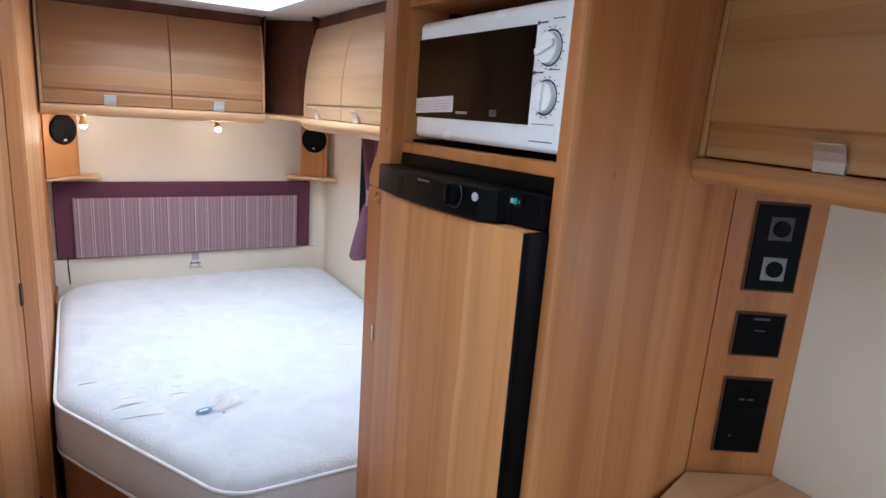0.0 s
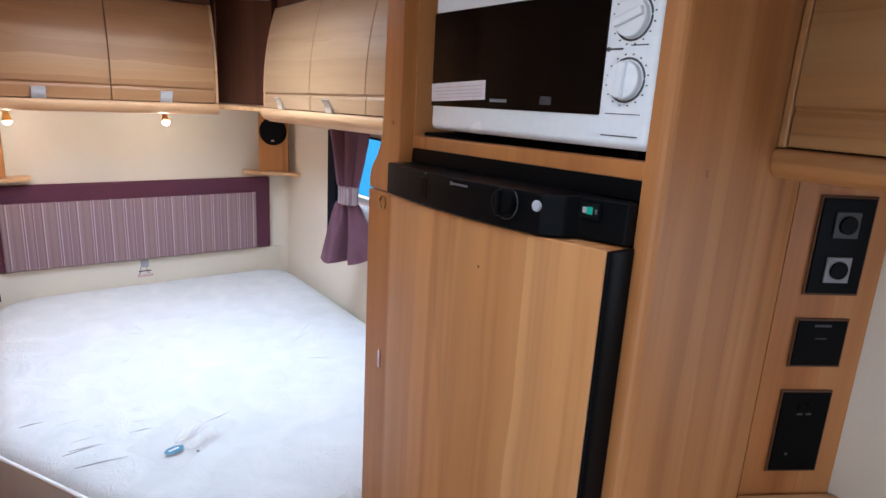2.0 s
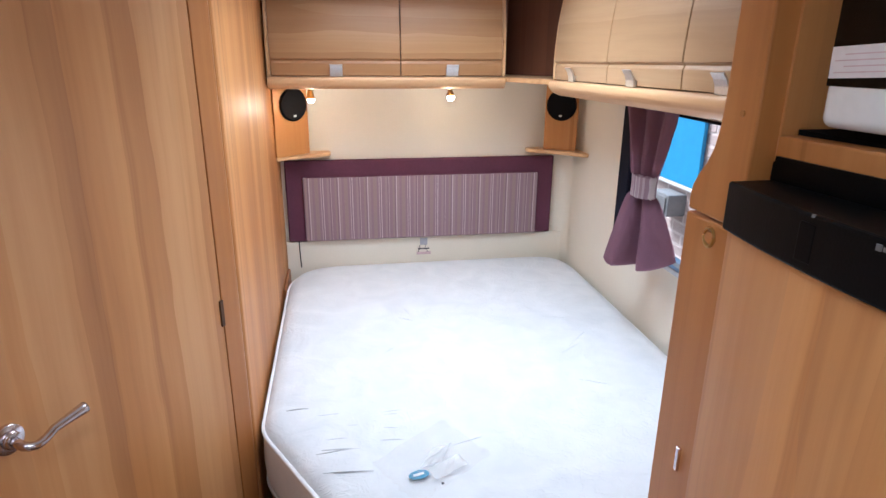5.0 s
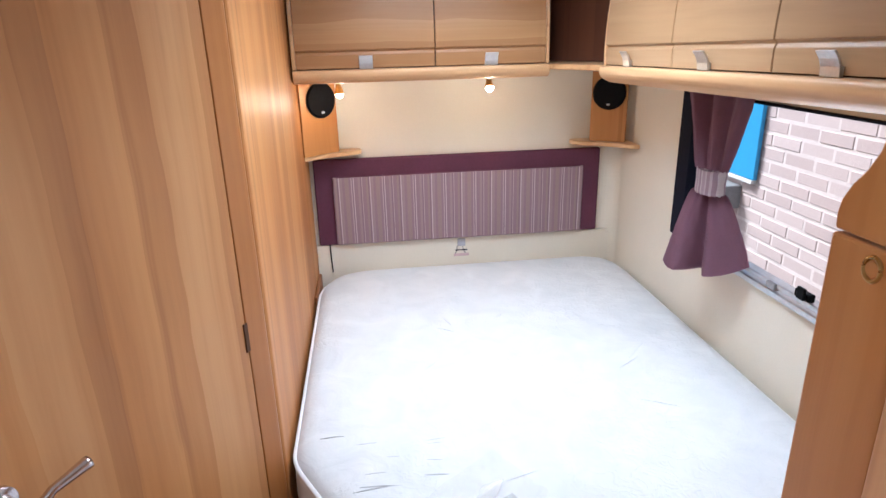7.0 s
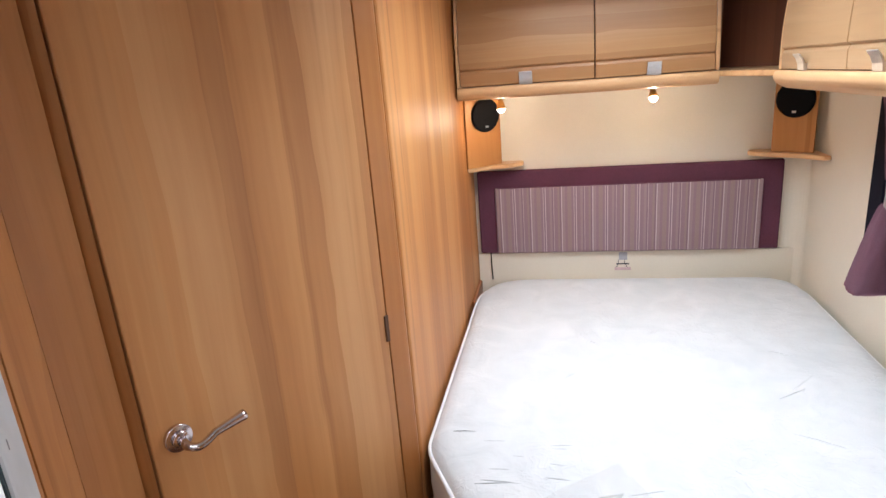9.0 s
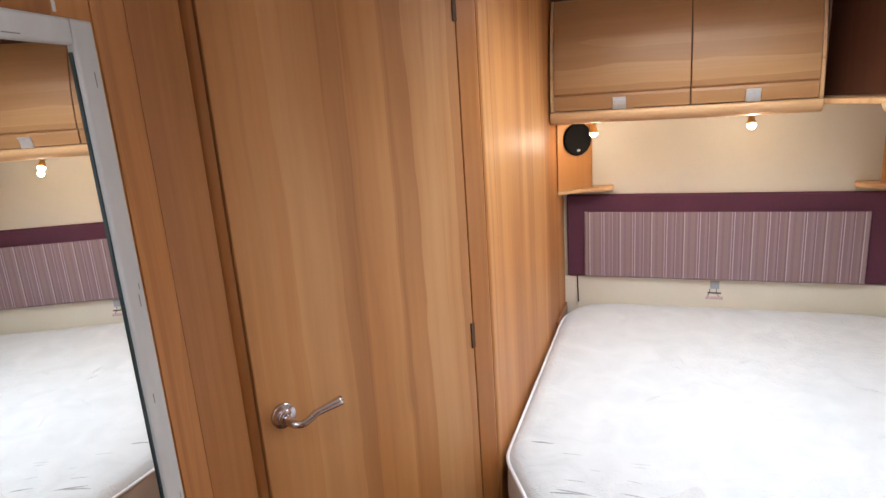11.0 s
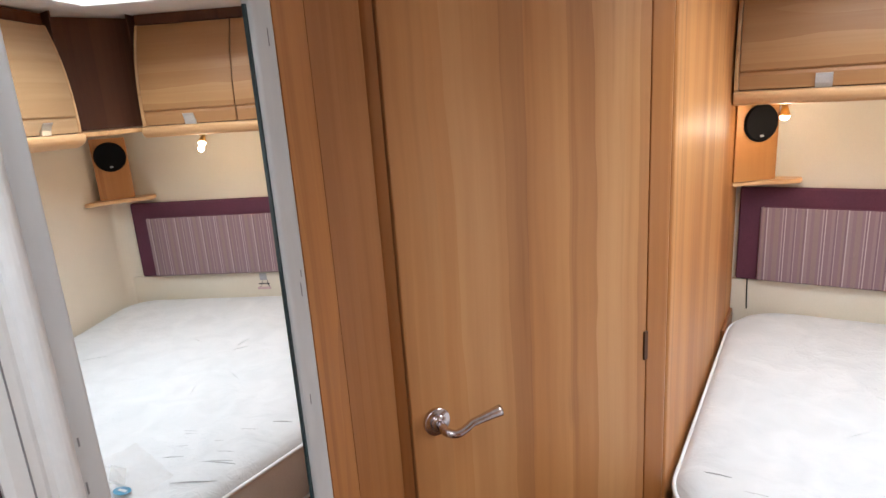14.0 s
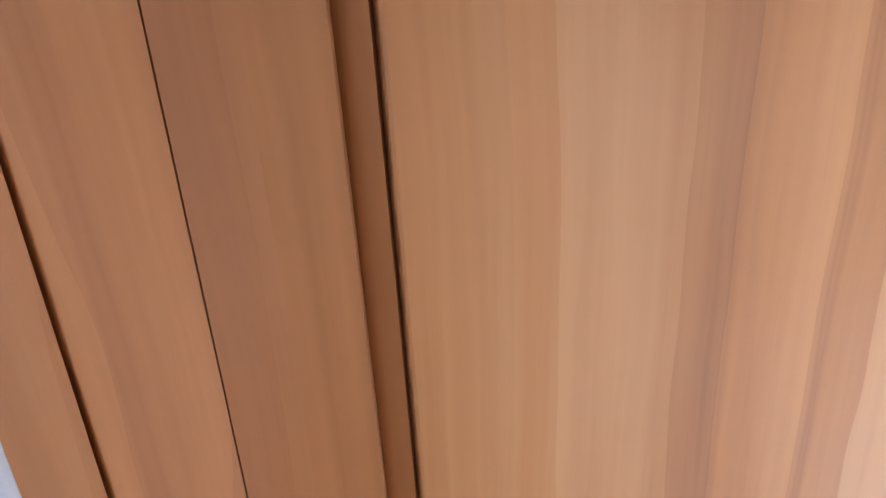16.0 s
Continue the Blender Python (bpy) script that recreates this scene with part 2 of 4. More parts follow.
M_SIDE = plain("mattress_side_cloth", (0.68, 0.655, 0.645), 0.9, grain=260, vary=0.08, bump=0.4, blotch=7)
M_STITCH = plain("grey_stitching", (0.50, 0.515, 0.53), 0.9, grain=300, vary=0.1)
M_PIPE = plain("white_piping", (0.80, 0.80, 0.81), 0.7, grain=300, vary=0.04)
M_BLACK = plain("black_plastic", (0.0035, 0.0035, 0.004), 0.4, grain=300, vary=0.2, bump=0.1, spec=0.06)
# Speaker cloth; also stands in for the shade inside the microwave niche.
M_MATTBLACK = plain("black_cloth_and_niche_shade", (0.006, 0.006, 0.007), 0.9, grain=700, vary=0.4, bump=0.4, spec=0.1)
M_SCREEN = plain("black_oven_glass", (0.004, 0.003, 0.0025), 0.10, grain=40, vary=0.2, bump=0.0, spec=0.12)
M_WHITE = plain("white_enamel", (0.80, 0.815, 0.825), 0.25, grain=80, vary=0.03, bump=0.03)
M_GREYLINE = plain("grey_print", (0.06, 0.06, 0.065), 0.6, grain=80, vary=0.1, bump=0)
M_DIMPRINT = plain("dim_grey_print", (0.12, 0.12, 0.12), 0.6, grain=80, vary=0.1, bump=0)
M_STICK = plain("sticker_paper", (0.74, 0.68, 0.68), 0.6, grain=80, vary=0.04, bump=0.05)
M_PINK = plain("pink_print", (0.62, 0.45, 0.46), 0.6, bump=0)
M_CHROME = plain("satin_chrome", (0.66, 0.60, 0.61), 0.22, metal=1.0, grain=120, vary=0.1, bump=0.05)
M_BRUSH = plain("brushed_steel", (0.62, 0.61, 0.60), 0.42, metal=1.0, grain=160, vary=0.1, bump=0.1)
M_GREYPLATE = plain("grey_plastic", (0.22, 0.22, 0.23), 0.45)
M_BRONZE = plain("bronze_plate_edge", (0.10, 0.045, 0.022), 0.5, metal=0.0, spec=0.25)
M_GREEN = glow("green_rocker", (0.02, 0.34, 0.22), 0.04)
M_BULB = glow("lit_halogen", (1.0, 0.86, 0.66), 14.0)
M_MIRROR, _n, _l, _b = nodes_of("silvered_glass")
_b.inputs["Base Color"].default_value = (0.92, 0.94, 0.94, 1)
_b.inputs["Metallic"].default_value, _b.inputs["Roughness"].default_value = 1.0, 0.0
M_DISTRESS = plain("grey_limed_frame", (0.58, 0.59, 0.60), 0.6, grain=20, vary=0.07, bump=0.15, stretch=(2.0, 2.0, 0.6))
M_UPVC = plain("white_frame_paint", (0.76, 0.765, 0.765), 0.5, grain=60, vary=0.05, bump=0.05)
M_SEAL = plain("dark_plum_seal", (0.06, 0.025, 0.03), 0.6)
M_NAVY = plain("navy_blind", (0.006, 0.007, 0.016), 0.7, grain=200, vary=0.2, spec=0.15)
M_ALU = plain("silver_rail", (0.55, 0.57, 0.60), 0.3, metal=0.9)
M_GLASS = glass("window_pane", (0.97, 0.98, 0.98))
# Daylight through the dome is put in as emission.
M_DIFF = glow("rooflight_dome_glow", (0.95, 0.97, 1.0), 3.0)
M_BLUE = plain("blue_sheet", (0.04, 0.32, 0.62), 0.5, grain=20, vary=0.06)
M_MORTAR = plain("mortar", (0.68, 0.60, 0.58), 0.95, grain=90, vary=0.12, bump=0.5)
M_METER = plain("grey_meter_box", (0.24, 0.25, 0.26), 0.55)
M_GROUND = plain("asphalt", (0.06, 0.06, 0.06), 0.9, grain=120, vary=0.25, bump=0.5)
M_CELLO = plain("clear_wrapper", (0.93, 0.94, 0.94), 0.2, grain=40, vary=0.05, bump=0.2)
M_CELLO.node_tree.nodes["Principled BSDF"].inputs["Alpha"].default_value = 0.07
M_FOLD = plain("crumpled_film", (0.93, 0.94, 0.94), 0.18, grain=40, vary=0.05, bump=0.2)
M_FOLD.node_tree.nodes["Principled BSDF"].inputs["Alpha"].default_value = 0.42
M_LABEL = plain("blue_label", (0.02, 0.22, 0.38), 0.5)
M_INK = plain("dark_ink", (0.03, 0.03, 0.04), 0.6, bump=0)
M_PALEGREY = plain("pale_grey_tag", (0.42, 0.42, 0.46), 0.7)
M_BRASS = plain("brass", (0.55, 0.36, 0.14), 0.3, metal=1.0)
M_TEAL = plain("dark_teal_edge", (0.015, 0.035, 0.04), 0.3)
M_LIPY = wood("pale_edging_along_y", (0.50, 0.29, 0.14), (0.58, 0.36, 0.19), (0.64, 0.42, 0.24), along="y", band=4)
M_PALE = wood("pale_glossy_veneer", (0.40, 0.24, 0.11), (0.52, 0.34, 0.17), (0.60, 0.43, 0.24), rough=0.26, band=7, offset=5.0)
M_FRAMEWOOD = wood("deep_walnut_frame", (0.27, 0.096, 0.025), (0.37, 0.146, 0.041), (0.46, 0.200, 0.062), rough=0.52, figure=0.5, band=8, offset=4.0)
M_GAP = plain("shadow_gap_edge", (0.075, 0.032, 0.016), 0.8)


def brick_material():
    mat, n, l, b = nodes_of("pink_brick")
    oi, tc, no = n.new("ShaderNodeObjectInfo"), n.new("ShaderNodeTexCoord"), n.new("ShaderNodeTexNoise")
    no.inputs["Scale"].default_value, no.inputs["Detail"].default_value = 60, 6
    l.new(tc.outputs["Object"], no.inputs[0])
    r = ramp(n, [(0.0, (0.45, 0.355, 0.34)), (0.5, (0.53, 0.435, 0.42)), (1.0, (0.61, 0.515, 0.50))])
    ad = n.new("ShaderNodeMath")
    ad.operation = "MULTIPLY_ADD"
    ad.inputs[1].default_value = 0.6
    l.new(no.outputs[0], ad.inputs[0])
    hm = n.new("ShaderNodeMath")
    hm.operation = "MULTIPLY"
    hm.inputs[1].default_value = 0.45
    l.new(oi.outputs["Random"], hm.inputs[0])
    l.new(hm.outputs[0], ad.inputs[2])
    l.new(ad.outputs[0], r.inputs[0])
    l.new(r.outputs[0], b.inputs["Base Color"])
    b.inputs["Roughness"].default_value = 0.92
    bp = n.new("ShaderNodeBump")
    bp.inputs["Strength"].default_value, bp.inputs["Distance"].default_value = 0.5, 0.003
    l.new(no.outputs[0], bp.inputs["Height"])
    l.new(bp.outputs[0], b.inputs["Normal"])
    return mat


M_BRICK = brick_material()

# ---- mesh tools ----


def thing(name, place, label, category, group="", kind=""):
    ob = new(name)
    ob.location = place
    ob.empty_display_size = 0.05
    return tagged(ob, label, category, group, kind)


def origin_of(ob):
    v = Vector(ob.location)
    while ob.parent:
        ob = ob.parent
        v += Vector(ob.location)
    return v


def part(name, bm, material, parent=None, label="", smooth=False):
    """Links a bmesh, given in world metres, as one mesh object under a thing or a part."""
    me = bpy.data.meshes.new(name)
    bmesh.ops.recalc_face_normals(bm, faces=bm.faces)
    if parent:
        bmesh.ops.translate(bm, verts=bm.verts, vec=-origin_of(parent))
    bm.to_mesh(me)
    bm.free()
    me.materials.append(material)
    if smooth:
        for p in me.polygons:
            p.use_smooth = True
    ob = new(name, me)
    ob.parent = parent
    return tagged(ob, label) if label else ob


def setting(name, bm, material, label, category):
    return tagged(part(name, bm, material), label, category, kind="structure")


def bevelled(bm, w, seg=2, edges=None):
    if w:
        bmesh.ops.bevel(bm, geom=list(edges or bm.edges), offset=w, segments=seg, affect="EDGES", profile=0.5, clamp_overlap=True)
    return bm


def box(x0, x1, y0, y1, z0, z1, bevel=0.0, seg=2, bm=None):
    tmp = bmesh.new()
    bmesh.ops.create_cube(tmp, size=1, matrix=Matrix.Translation(((x0 + x1) / 2, (y0 + y1) / 2, (z0 + z1) / 2)) @ Matrix.Diagonal((x1 - x0, y1 - y0, z1 - z0, 1)))
    bevelled(tmp, bevel, seg)
    return joined(bm, tmp)


def joined(bm, tmp):
    if bm is None:
        return tmp
    me = bpy.data.meshes.new("tmp")
    tmp.to_mesh(me)
    tmp.free()
    bm.from_mesh(me)
    bpy.data.meshes.remove(me)
    return bm


def prism(points, low, high, axis="z", bevel=0.0, seg=2, bm=None):
    """A closed outline pushed along an axis. Outline pairs are (x, y), (y, z) or (x, z)."""
    tmp = bmesh.new()

    def at(p, h):
        return {"z": (p[0], p[1], h), "x": (h, p[0], p[1]), "y": (p[0], h, p[1])}[axis]

    a = [tmp.verts.new(at(p, low)) for p in points]
    b = [tmp.verts.new(at(p, high)) for p in points]
    tmp.faces.new(a)
    tmp.faces.new(b[::-1])
    for i in range(len(a)):
        j = (i + 1) % len(a)
        tmp.faces.new((a[i], b[i], b[j], a[j]))
    bmesh.ops.recalc_face_normals(tmp, faces=tmp.faces)
    bevelled(tmp, bevel, seg)
    return joined(bm, tmp)


def slab(p, q, low, high, back, bevel=0.0, seg=2, bm=None):
    """An upright board whose face runs from p to q in plan; it is back metres thick on the left of that way."""
    p, q = Vector(p), Vector(q)
    d = (q - p).normalized()
    n = Vector((-d.y, d.x)) * back
    return prism([p, q, q + n, p + n], low, high, "z", bevel, seg, bm)


def disc(centre, normal, radius, thick, seg=32, bevel=0.0, bm=None, radius2=None):
    tmp = bmesh.new()
    turn = Vector(normal).to_track_quat("Z", "Y").to_matrix().to_4x4()
    bmesh.ops.create_cone(tmp, cap_ends=True, segments=seg, radius1=radius, radius2=radius if radius2 is None else radius2, depth=thick, matrix=Matrix.Translation(centre) @ turn)
    if bevel:
        rims = [e for e in tmp.edges if len(e.link_faces) == 2 and any(len(f.verts) > 4 for f in e.link_faces)]
        bevelled(tmp, bevel, 2, rims)
    return joined(bm, tmp)


def tube(points, radius, seg=10, closed=False, bm=None, radii=None):
    """A round rod along points."""
    tmp = bmesh.new()
    pts = [Vector(p) for p in points]
    rings = []
    for i, p in enumerate(pts):
        a = pts[(i - 1) % len(pts)] if closed or i else p
        b = pts[(i + 1) % len(pts)] if closed or i < len(pts) - 1 else p
        turn = (b - a).to_track_quat("Z", "Y").to_matrix()
        r = radii[i] if radii else radius
        rings.append([tmp.verts.new(p + turn @ Vector((r * math.cos(2 * math.pi * k / seg), r * math.sin(2 * math.pi * k / seg), 0))) for k in range(seg)])
    pairs = list(zip(rings, rings[1:])) + ([(rings[-1], rings[0])] if closed else [])
    for a, b in pairs:
        for k in range(seg):
            tmp.faces.new((a[k], a[(k + 1) % seg], b[(k + 1) % seg], b[k]))
    if not closed:
        tmp.faces.new(rings[0][::-1])
        tmp.faces.new(rings[-1])
    return joined(bm, tmp)


def sloped(ob, middle, rise=0.024):
    """The van stands slightly nose-up: lifts a thing's meshes towards the front, about y = middle."""
    for child in ob.children_recursive:
        off = origin_of(child)
        for v in child.data.vertices:
            v.co.z += rise * (middle - off.y - v.co.y)


def rounded(corners, steps=8):
    """Plan outline of corners (x, y, radius), rounded."""
    out = []
    k = len(corners)
    for i, (x, y, r) in enumerate(corners):
        p = Vector((x, y))
        a = (Vector(corners[i - 1][:2]) - p).normalized()
        b = (Vector(corners[(i + 1) % k][:2]) - p).normalized()
        half = a.angle(b) / 2
        t = r / math.tan(half)
        s, e = p + a * t, p + b * t
        for j in range(steps + 1):
            u = j / steps
            out.append((1 - u) ** 2 * s + 2 * u * (1 - u) * p + u * u * e)
    return out


# ---- setting ----
CEIL = 1.97
EAST, NORTH, WEST, SOUTH = 1.385, 3.535, -0.85, -2.5
KEAST = 1.49
setting("floor", box(WEST - 0.05, KEAST + 0.05, SOUTH - 0.05, NORTH + 0.05, -0.04, 0.0), M_FLOOR, "dark reddish-brown wood-look vinyl floor", "floor")
setting("wall_north", box(WEST, EAST + 0.06, NORTH, NORTH + 0.04, 0, CEIL), M_CREAM, "cream wall board behind the bed head", "wall")

# the window wall beside the bed, with the opening cut through
WY0, WY1, WZ0, WZ1 = 1.50, 2.955, 0.868, 1.405
wall = box(EAST, EAST + 0.035, 0.86, NORTH, 0, WZ0)
box(EAST, EAST + 0.035, 0.86, NORTH, WZ1, CEIL, bm=wall)
box(EAST, EAST + 0.035, 0.86, WY0, WZ0, WZ1, bm=wall)
box(EAST, EAST + 0.035, WY1, NORTH, WZ0, WZ1, bm=wall)
setting("wall_east", wall, M_CREAM, "cream wall board around the bed window", "wall")
corner = [(EAST - 0.0, NORTH)] + [(EAST - 0.075 + 0.073 * math.sin(a), NORTH - 0.075 + 0.073 * math.cos(a)) for a in [math.pi / 2 * i / 8 for i in range(9)]]
setting("trim_corner", prism(corner, 0.0, CEIL), M_CREAM, "rounded cream corner moulding", "trim")
# The opening in this wall is added, out of view, for the fill lamp.
kw = box(KEAST, KEAST + 0.035, SOUTH, 0.86, 0, 0.95)
box(KEAST, KEAST + 0.035, SOUTH, 0.86, 1.46, CEIL, bm=kw)
box(KEAST, KEAST + 0.035, SOUTH, -0.85, 0.95, 1.46, bm=kw)
box(KEAST, KEAST + 0.035, 0.35, 0.86, 0.95, 1.46, bm=kw)
setting("wall_kitchen", kw, M_CREAM, "pale kitchen wall board above the worktop", "wall")
setting("wall_kitchen_return", box(EAST + 0.035, KEAST, 0.83, 0.86, 0, CEIL), M_CREAM, "plain wall board behind the tall unit", "wall")
setting("wall_west", box(WEST - 0.035, WEST, 0.372, NORTH, 0, CEIL), M_CREAM, "plain cream outer wall", "wall")
# Unseen front wall; its opening is added for the fill lamp.
sw = box(WEST, KEAST, SOUTH - 0.035, SOUTH, 0, 0.65)
box(WEST, KEAST, SOUTH - 0.035, SOUTH, 1.45, CEIL, bm=sw)
box(WEST, -0.25, SOUTH - 0.035, SOUTH, 0.65, 1.45, bm=sw)
box(1.35, KEAST, SOUTH - 0.035, SOUTH, 0.65, 1.45, bm=sw)
setting("wall_south", sw, M_CREAM, "plain unseen front wall with an opening for fill light", "wall")


def ceiling_mesh(holes):
    xs = sorted({WEST - 0.04, KEAST + 0.04, *[v for h in holes for v in h[:2]]})
    ys = sorted({SOUTH - 0.04, NORTH + 0.04, *[v for h in holes for v in h[2:]]})
    bm = None
    for x0, x1 in zip(xs, xs[1:]):
        for y0, y1 in zip(ys, ys[1:]):
            cx, cy = (x0 + x1) / 2, (y0 + y1) / 2
            if not any(h[0] < cx < h[1] and h[2] < cy < h[3] for h in holes):
                bm = box(x0, x1, y0, y1, CEIL, CEIL + 0.04, bm=bm)
    return bm


# The second hole, above the aisle, is added for a fill lamp.
ROOF, AISLE_FILL_HOLE = (0.23, 0.87, 2.10, 2.82), (-0.20, 0.42, 0.35, 0.97)
setting("ceiling", ceiling_mesh([ROOF, AISLE_FILL_HOLE]), M_CEIL, "off-white ceiling board with a rooflight opening", "ceiling")


def rooflight(hole):
    x0, x1, y0, y1 = hole
    t = thing("rooflight", ((x0 + x1) / 2, (y0 + y1) / 2, CEIL), "white framed rooflight with a glowing dome", "rooflight", kind="structure")
    for a in ((x0 - 0.035, x1 + 0.035, y0 - 0.035, y0 + 0.012), (x0 - 0.035, x1 + 0.035, y1 - 0.012, y1 + 0.035), (x0 - 0.035, x0 + 0.012, y0 + 0.013, y1 - 0.013), (x1 - 0.012, x1 + 0.035, y0 + 0.013, y1 - 0.013)):
        part("frame", box(*a, CEIL - 0.022, CEIL - 0.002, 0.006), M_UPVC, t)
    # Well sides added to hold lamp light back from the lockers.
    for a in ((x0 - 0.02, x1 + 0.02, y0 - 0.02, y0 - 0.001), (x0 - 0.02, x1 + 0.02, y1 + 0.001, y1 + 0.02), (x0 - 0.02, x0 - 0.001, y0, y1), (x1 + 0.001, x1 + 0.02, y0, y1)):
        part("well", box(*a, CEIL + 0.041, CEIL + 0.139), M_UPVC, t)
    part("dome", box(x0 - 0.02, x1 + 0.02, y0 - 0.02, y1 + 0.02, CEIL + 0.14, CEIL + 0.15), M_DIFF, t, "opaque dome that glows in place of daylight")


rooflight(ROOF)
# Unseen rooflight added around the aisle fill lamp.
rooflight(AISLE_FILL_HOLE)

# washroom partition: hinge post, side panel and door
HINGE, LATCH = Vector((-0.067, 2.100)), Vector((-0.363, 1.563))
side = rounded([(-0.029, 2.165, 0.012), (-0.030, NORTH - 0.001, 0.002), (-0.055, NORTH - 0.001, 0.002), (-0.055, 2.165, 0.002)], 3)
setting("wall_washroom_side", prism(side, 0, CEIL - 0.001), M_WOOD, "walnut veneer side panel of the washroom beside the bed", "wall")
post = rounded([(-0.0664, 2.1012, 0.003), (-0.029, 2.160, 0.016), (-0.055, 2.176, 0.004), (-0.10, 2.13, 0.004)], 4)
setting("trim_hinge_post", prism(post, 0, CEIL - 0.001), M_TRIM, "slim rounded wooden door post", "trim")


def washroom_door():
    d = (HINGE - LATCH).normalized()
    n = Vector((d.y, -d.x))
    t = thing("door_1", (*((HINGE + LATCH) / 2), 0), "closed walnut veneer washroom door with lever handle", "door", kind="structure")
    part("leaf", slab(LATCH + d * 0.002, HINGE - d * 0.0008, 0.06, 1.93, 0.03, 0.003), M_DOOR, t)
    for z in (0.975, 1.80, 0.25):
        part("hinge", slab(HINGE - d * 0.010 + n * 0.004, HINGE + d * 0.002 + n * 0.004, z - 0.035, z + 0.035, 0.006, 0.001), M_BRONZE, t, "small bronze hinge")
    rose = LATCH + d * 0.050
    zr = 0.980
    c = Vector((rose.x, rose.y, zr))
    n3, d3 = Vector((n.x, n.y, 0)), Vector((d.x, d.y, 0))
    h = part("door_handle", disc(c + n3 * 0.005, n3, 0.027, 0.010, 40, 0.002), M_CHROME, t, "satin chrome curved lever handle", True)
    part("collar", disc(c + n3 * 0.012, n3, 0.016, 0.012, 28, 0.002), M_CHROME, h, "", True)
    pts, rad = [], []
    for i in range(19):
        u = i / 18
        out = 0.012 + 0.040 * min(1, u * 5) ** 0.7
        along = max(0, u - 0.12) / 0.88 * 0.112
        lift = -0.009 * math.sin(math.pi * min(1, u * 2.0)) + 0.009 * max(0, u - 0.3) ** 1.1
        pts.append(c + n3 * out + d3 * along + Vector((0, 0, lift)))
        rad.append(0.0088 - 0.0022 * math.sin(math.pi * u) + 0.0022 * u)
    part("lever", tube(pts, 0.008, 14, radii=rad), M_CHROME, h, "", True)


washroom_door()

# panels between the door and the mirror
B, C, F = (-0.385, 1.370), (-0.397, 1.443), (-0.373, 1.536)
strip = [LATCH + Vector((-0.004, -0.001)), Vector((-0.391, 1.552)), Vector(F), *[Vector(F).lerp(Vector(C), u) + Vector((-0.006, 0.0)) * math.sin(math.pi * u) for u in (0.15, 0.3, 0.5, 0.7, 0.85)], Vector(C), Vector((-0.46, 1.45)), Vector((-0.46, 1.60)), Vector((-0.40, 1.60))]
setting("trim_door_frame", prism(strip, 0, CEIL - 0.001), M_FRAMEWOOD, "curved wooden frame beside the washroom door", "trim")
setting("panel_beside_mirror", slab((-0.3848, 1.3683), (-0.3968, 1.4422), 0, CEIL - 0.001, 0.03, 0.001), M_WOOD, "narrow walnut panel beside the washroom door", "panel")
PHI = radians(12.7)
MN, MD = Vector((math.cos(PHI), math.sin(PHI))), Vector((-math.sin(PHI), math.cos(PHI)))
M0 = MN * -0.053


def on_mirror(s, out=0.0):
    """Plan point at s along the mirror's plane, out metres in front of the glass."""
    return M0 + MD * s + MN * out


S_L, S_R = 0.994, 1.324
sl, sr = on_mirror(0.40, -0.022), on_mirror(1.4165, -0.022)
setting("panel_wardrobe", slab(sl, sr, 0, CEIL - 0.001, 0.025, 0.001), M_WOOD, "walnut wardrobe panel behind the mirror", "panel")


def mirror():
    t = thing("wall_mirror", (*on_mirror((S_L + S_R) / 2), 0.35), "tall mirror in a grey limed wooden frame on a wardrobe panel", "mirror")
    z0, z1, w = 0.30, 1.731, 0.044
    part("glass", slab(on_mirror(S_L + 0.03), on_mirror(S_R + 0.012), z0 + 0.03, z1 - 0.03, 0.004), M_MIRROR, t, "clear mirror glass")

    def rail(a, b, lo, hi):
        return slab(on_mirror(a, 0.007), on_mirror(b, 0.007), lo, hi, 0.024, 0.004)

    gl, gr = 1.024, 1.330
    part("frame_left", rail(S_L, gl, z0, z1), M_DISTRESS, t)
    part("frame_right", rail(gr, gr + w, z0, z1), M_DISTRESS, t)
    part("frame_top", rail(gl + 0.001, gr - 0.001, z1 - 0.034, z1), M_DISTRESS, t)
    part("glass_edge", slab(on_mirror(gr - 0.0045, 0.002), on_mirror(gr - 0.0005, 0.002), z0 + 0.043, z1 - 0.043, 0.002), M_TEAL, t, "dark green bevelled glass edge")
    rnd = random.Random(5)
    for k in range(9):
        right = k % 3 != 2
        z = rnd.uniform(0.7, 1.7)
        a = rnd.uniform(gr + 0.008, gr + w - 0.01) if right else rnd.uniform(S_L + 0.008, gl - 0.008)
        ln = rnd.uniform(0.008, 0.022)
        part("nick", slab(on_mirror(a, 0.0074), on_mirror(a + 0.0016, 0.0074), z, z + ln, 0.001), M_GREYPLATE, t)
    for a, ln in ((1.10, 0.035), (1.21, 0.028)):
        part("nick", slab(on_mirror(a, 0.0074), on_mirror(a + ln, 0.0074), z1 - 0.028, z1 - 0.0265, 0.001), M_GREYPLATE, t)
    part("frame_bottom", rail(gl + 0.001, gr - 0.001, z0, z0 + 0.042), M_DISTRESS, t)


mirror()


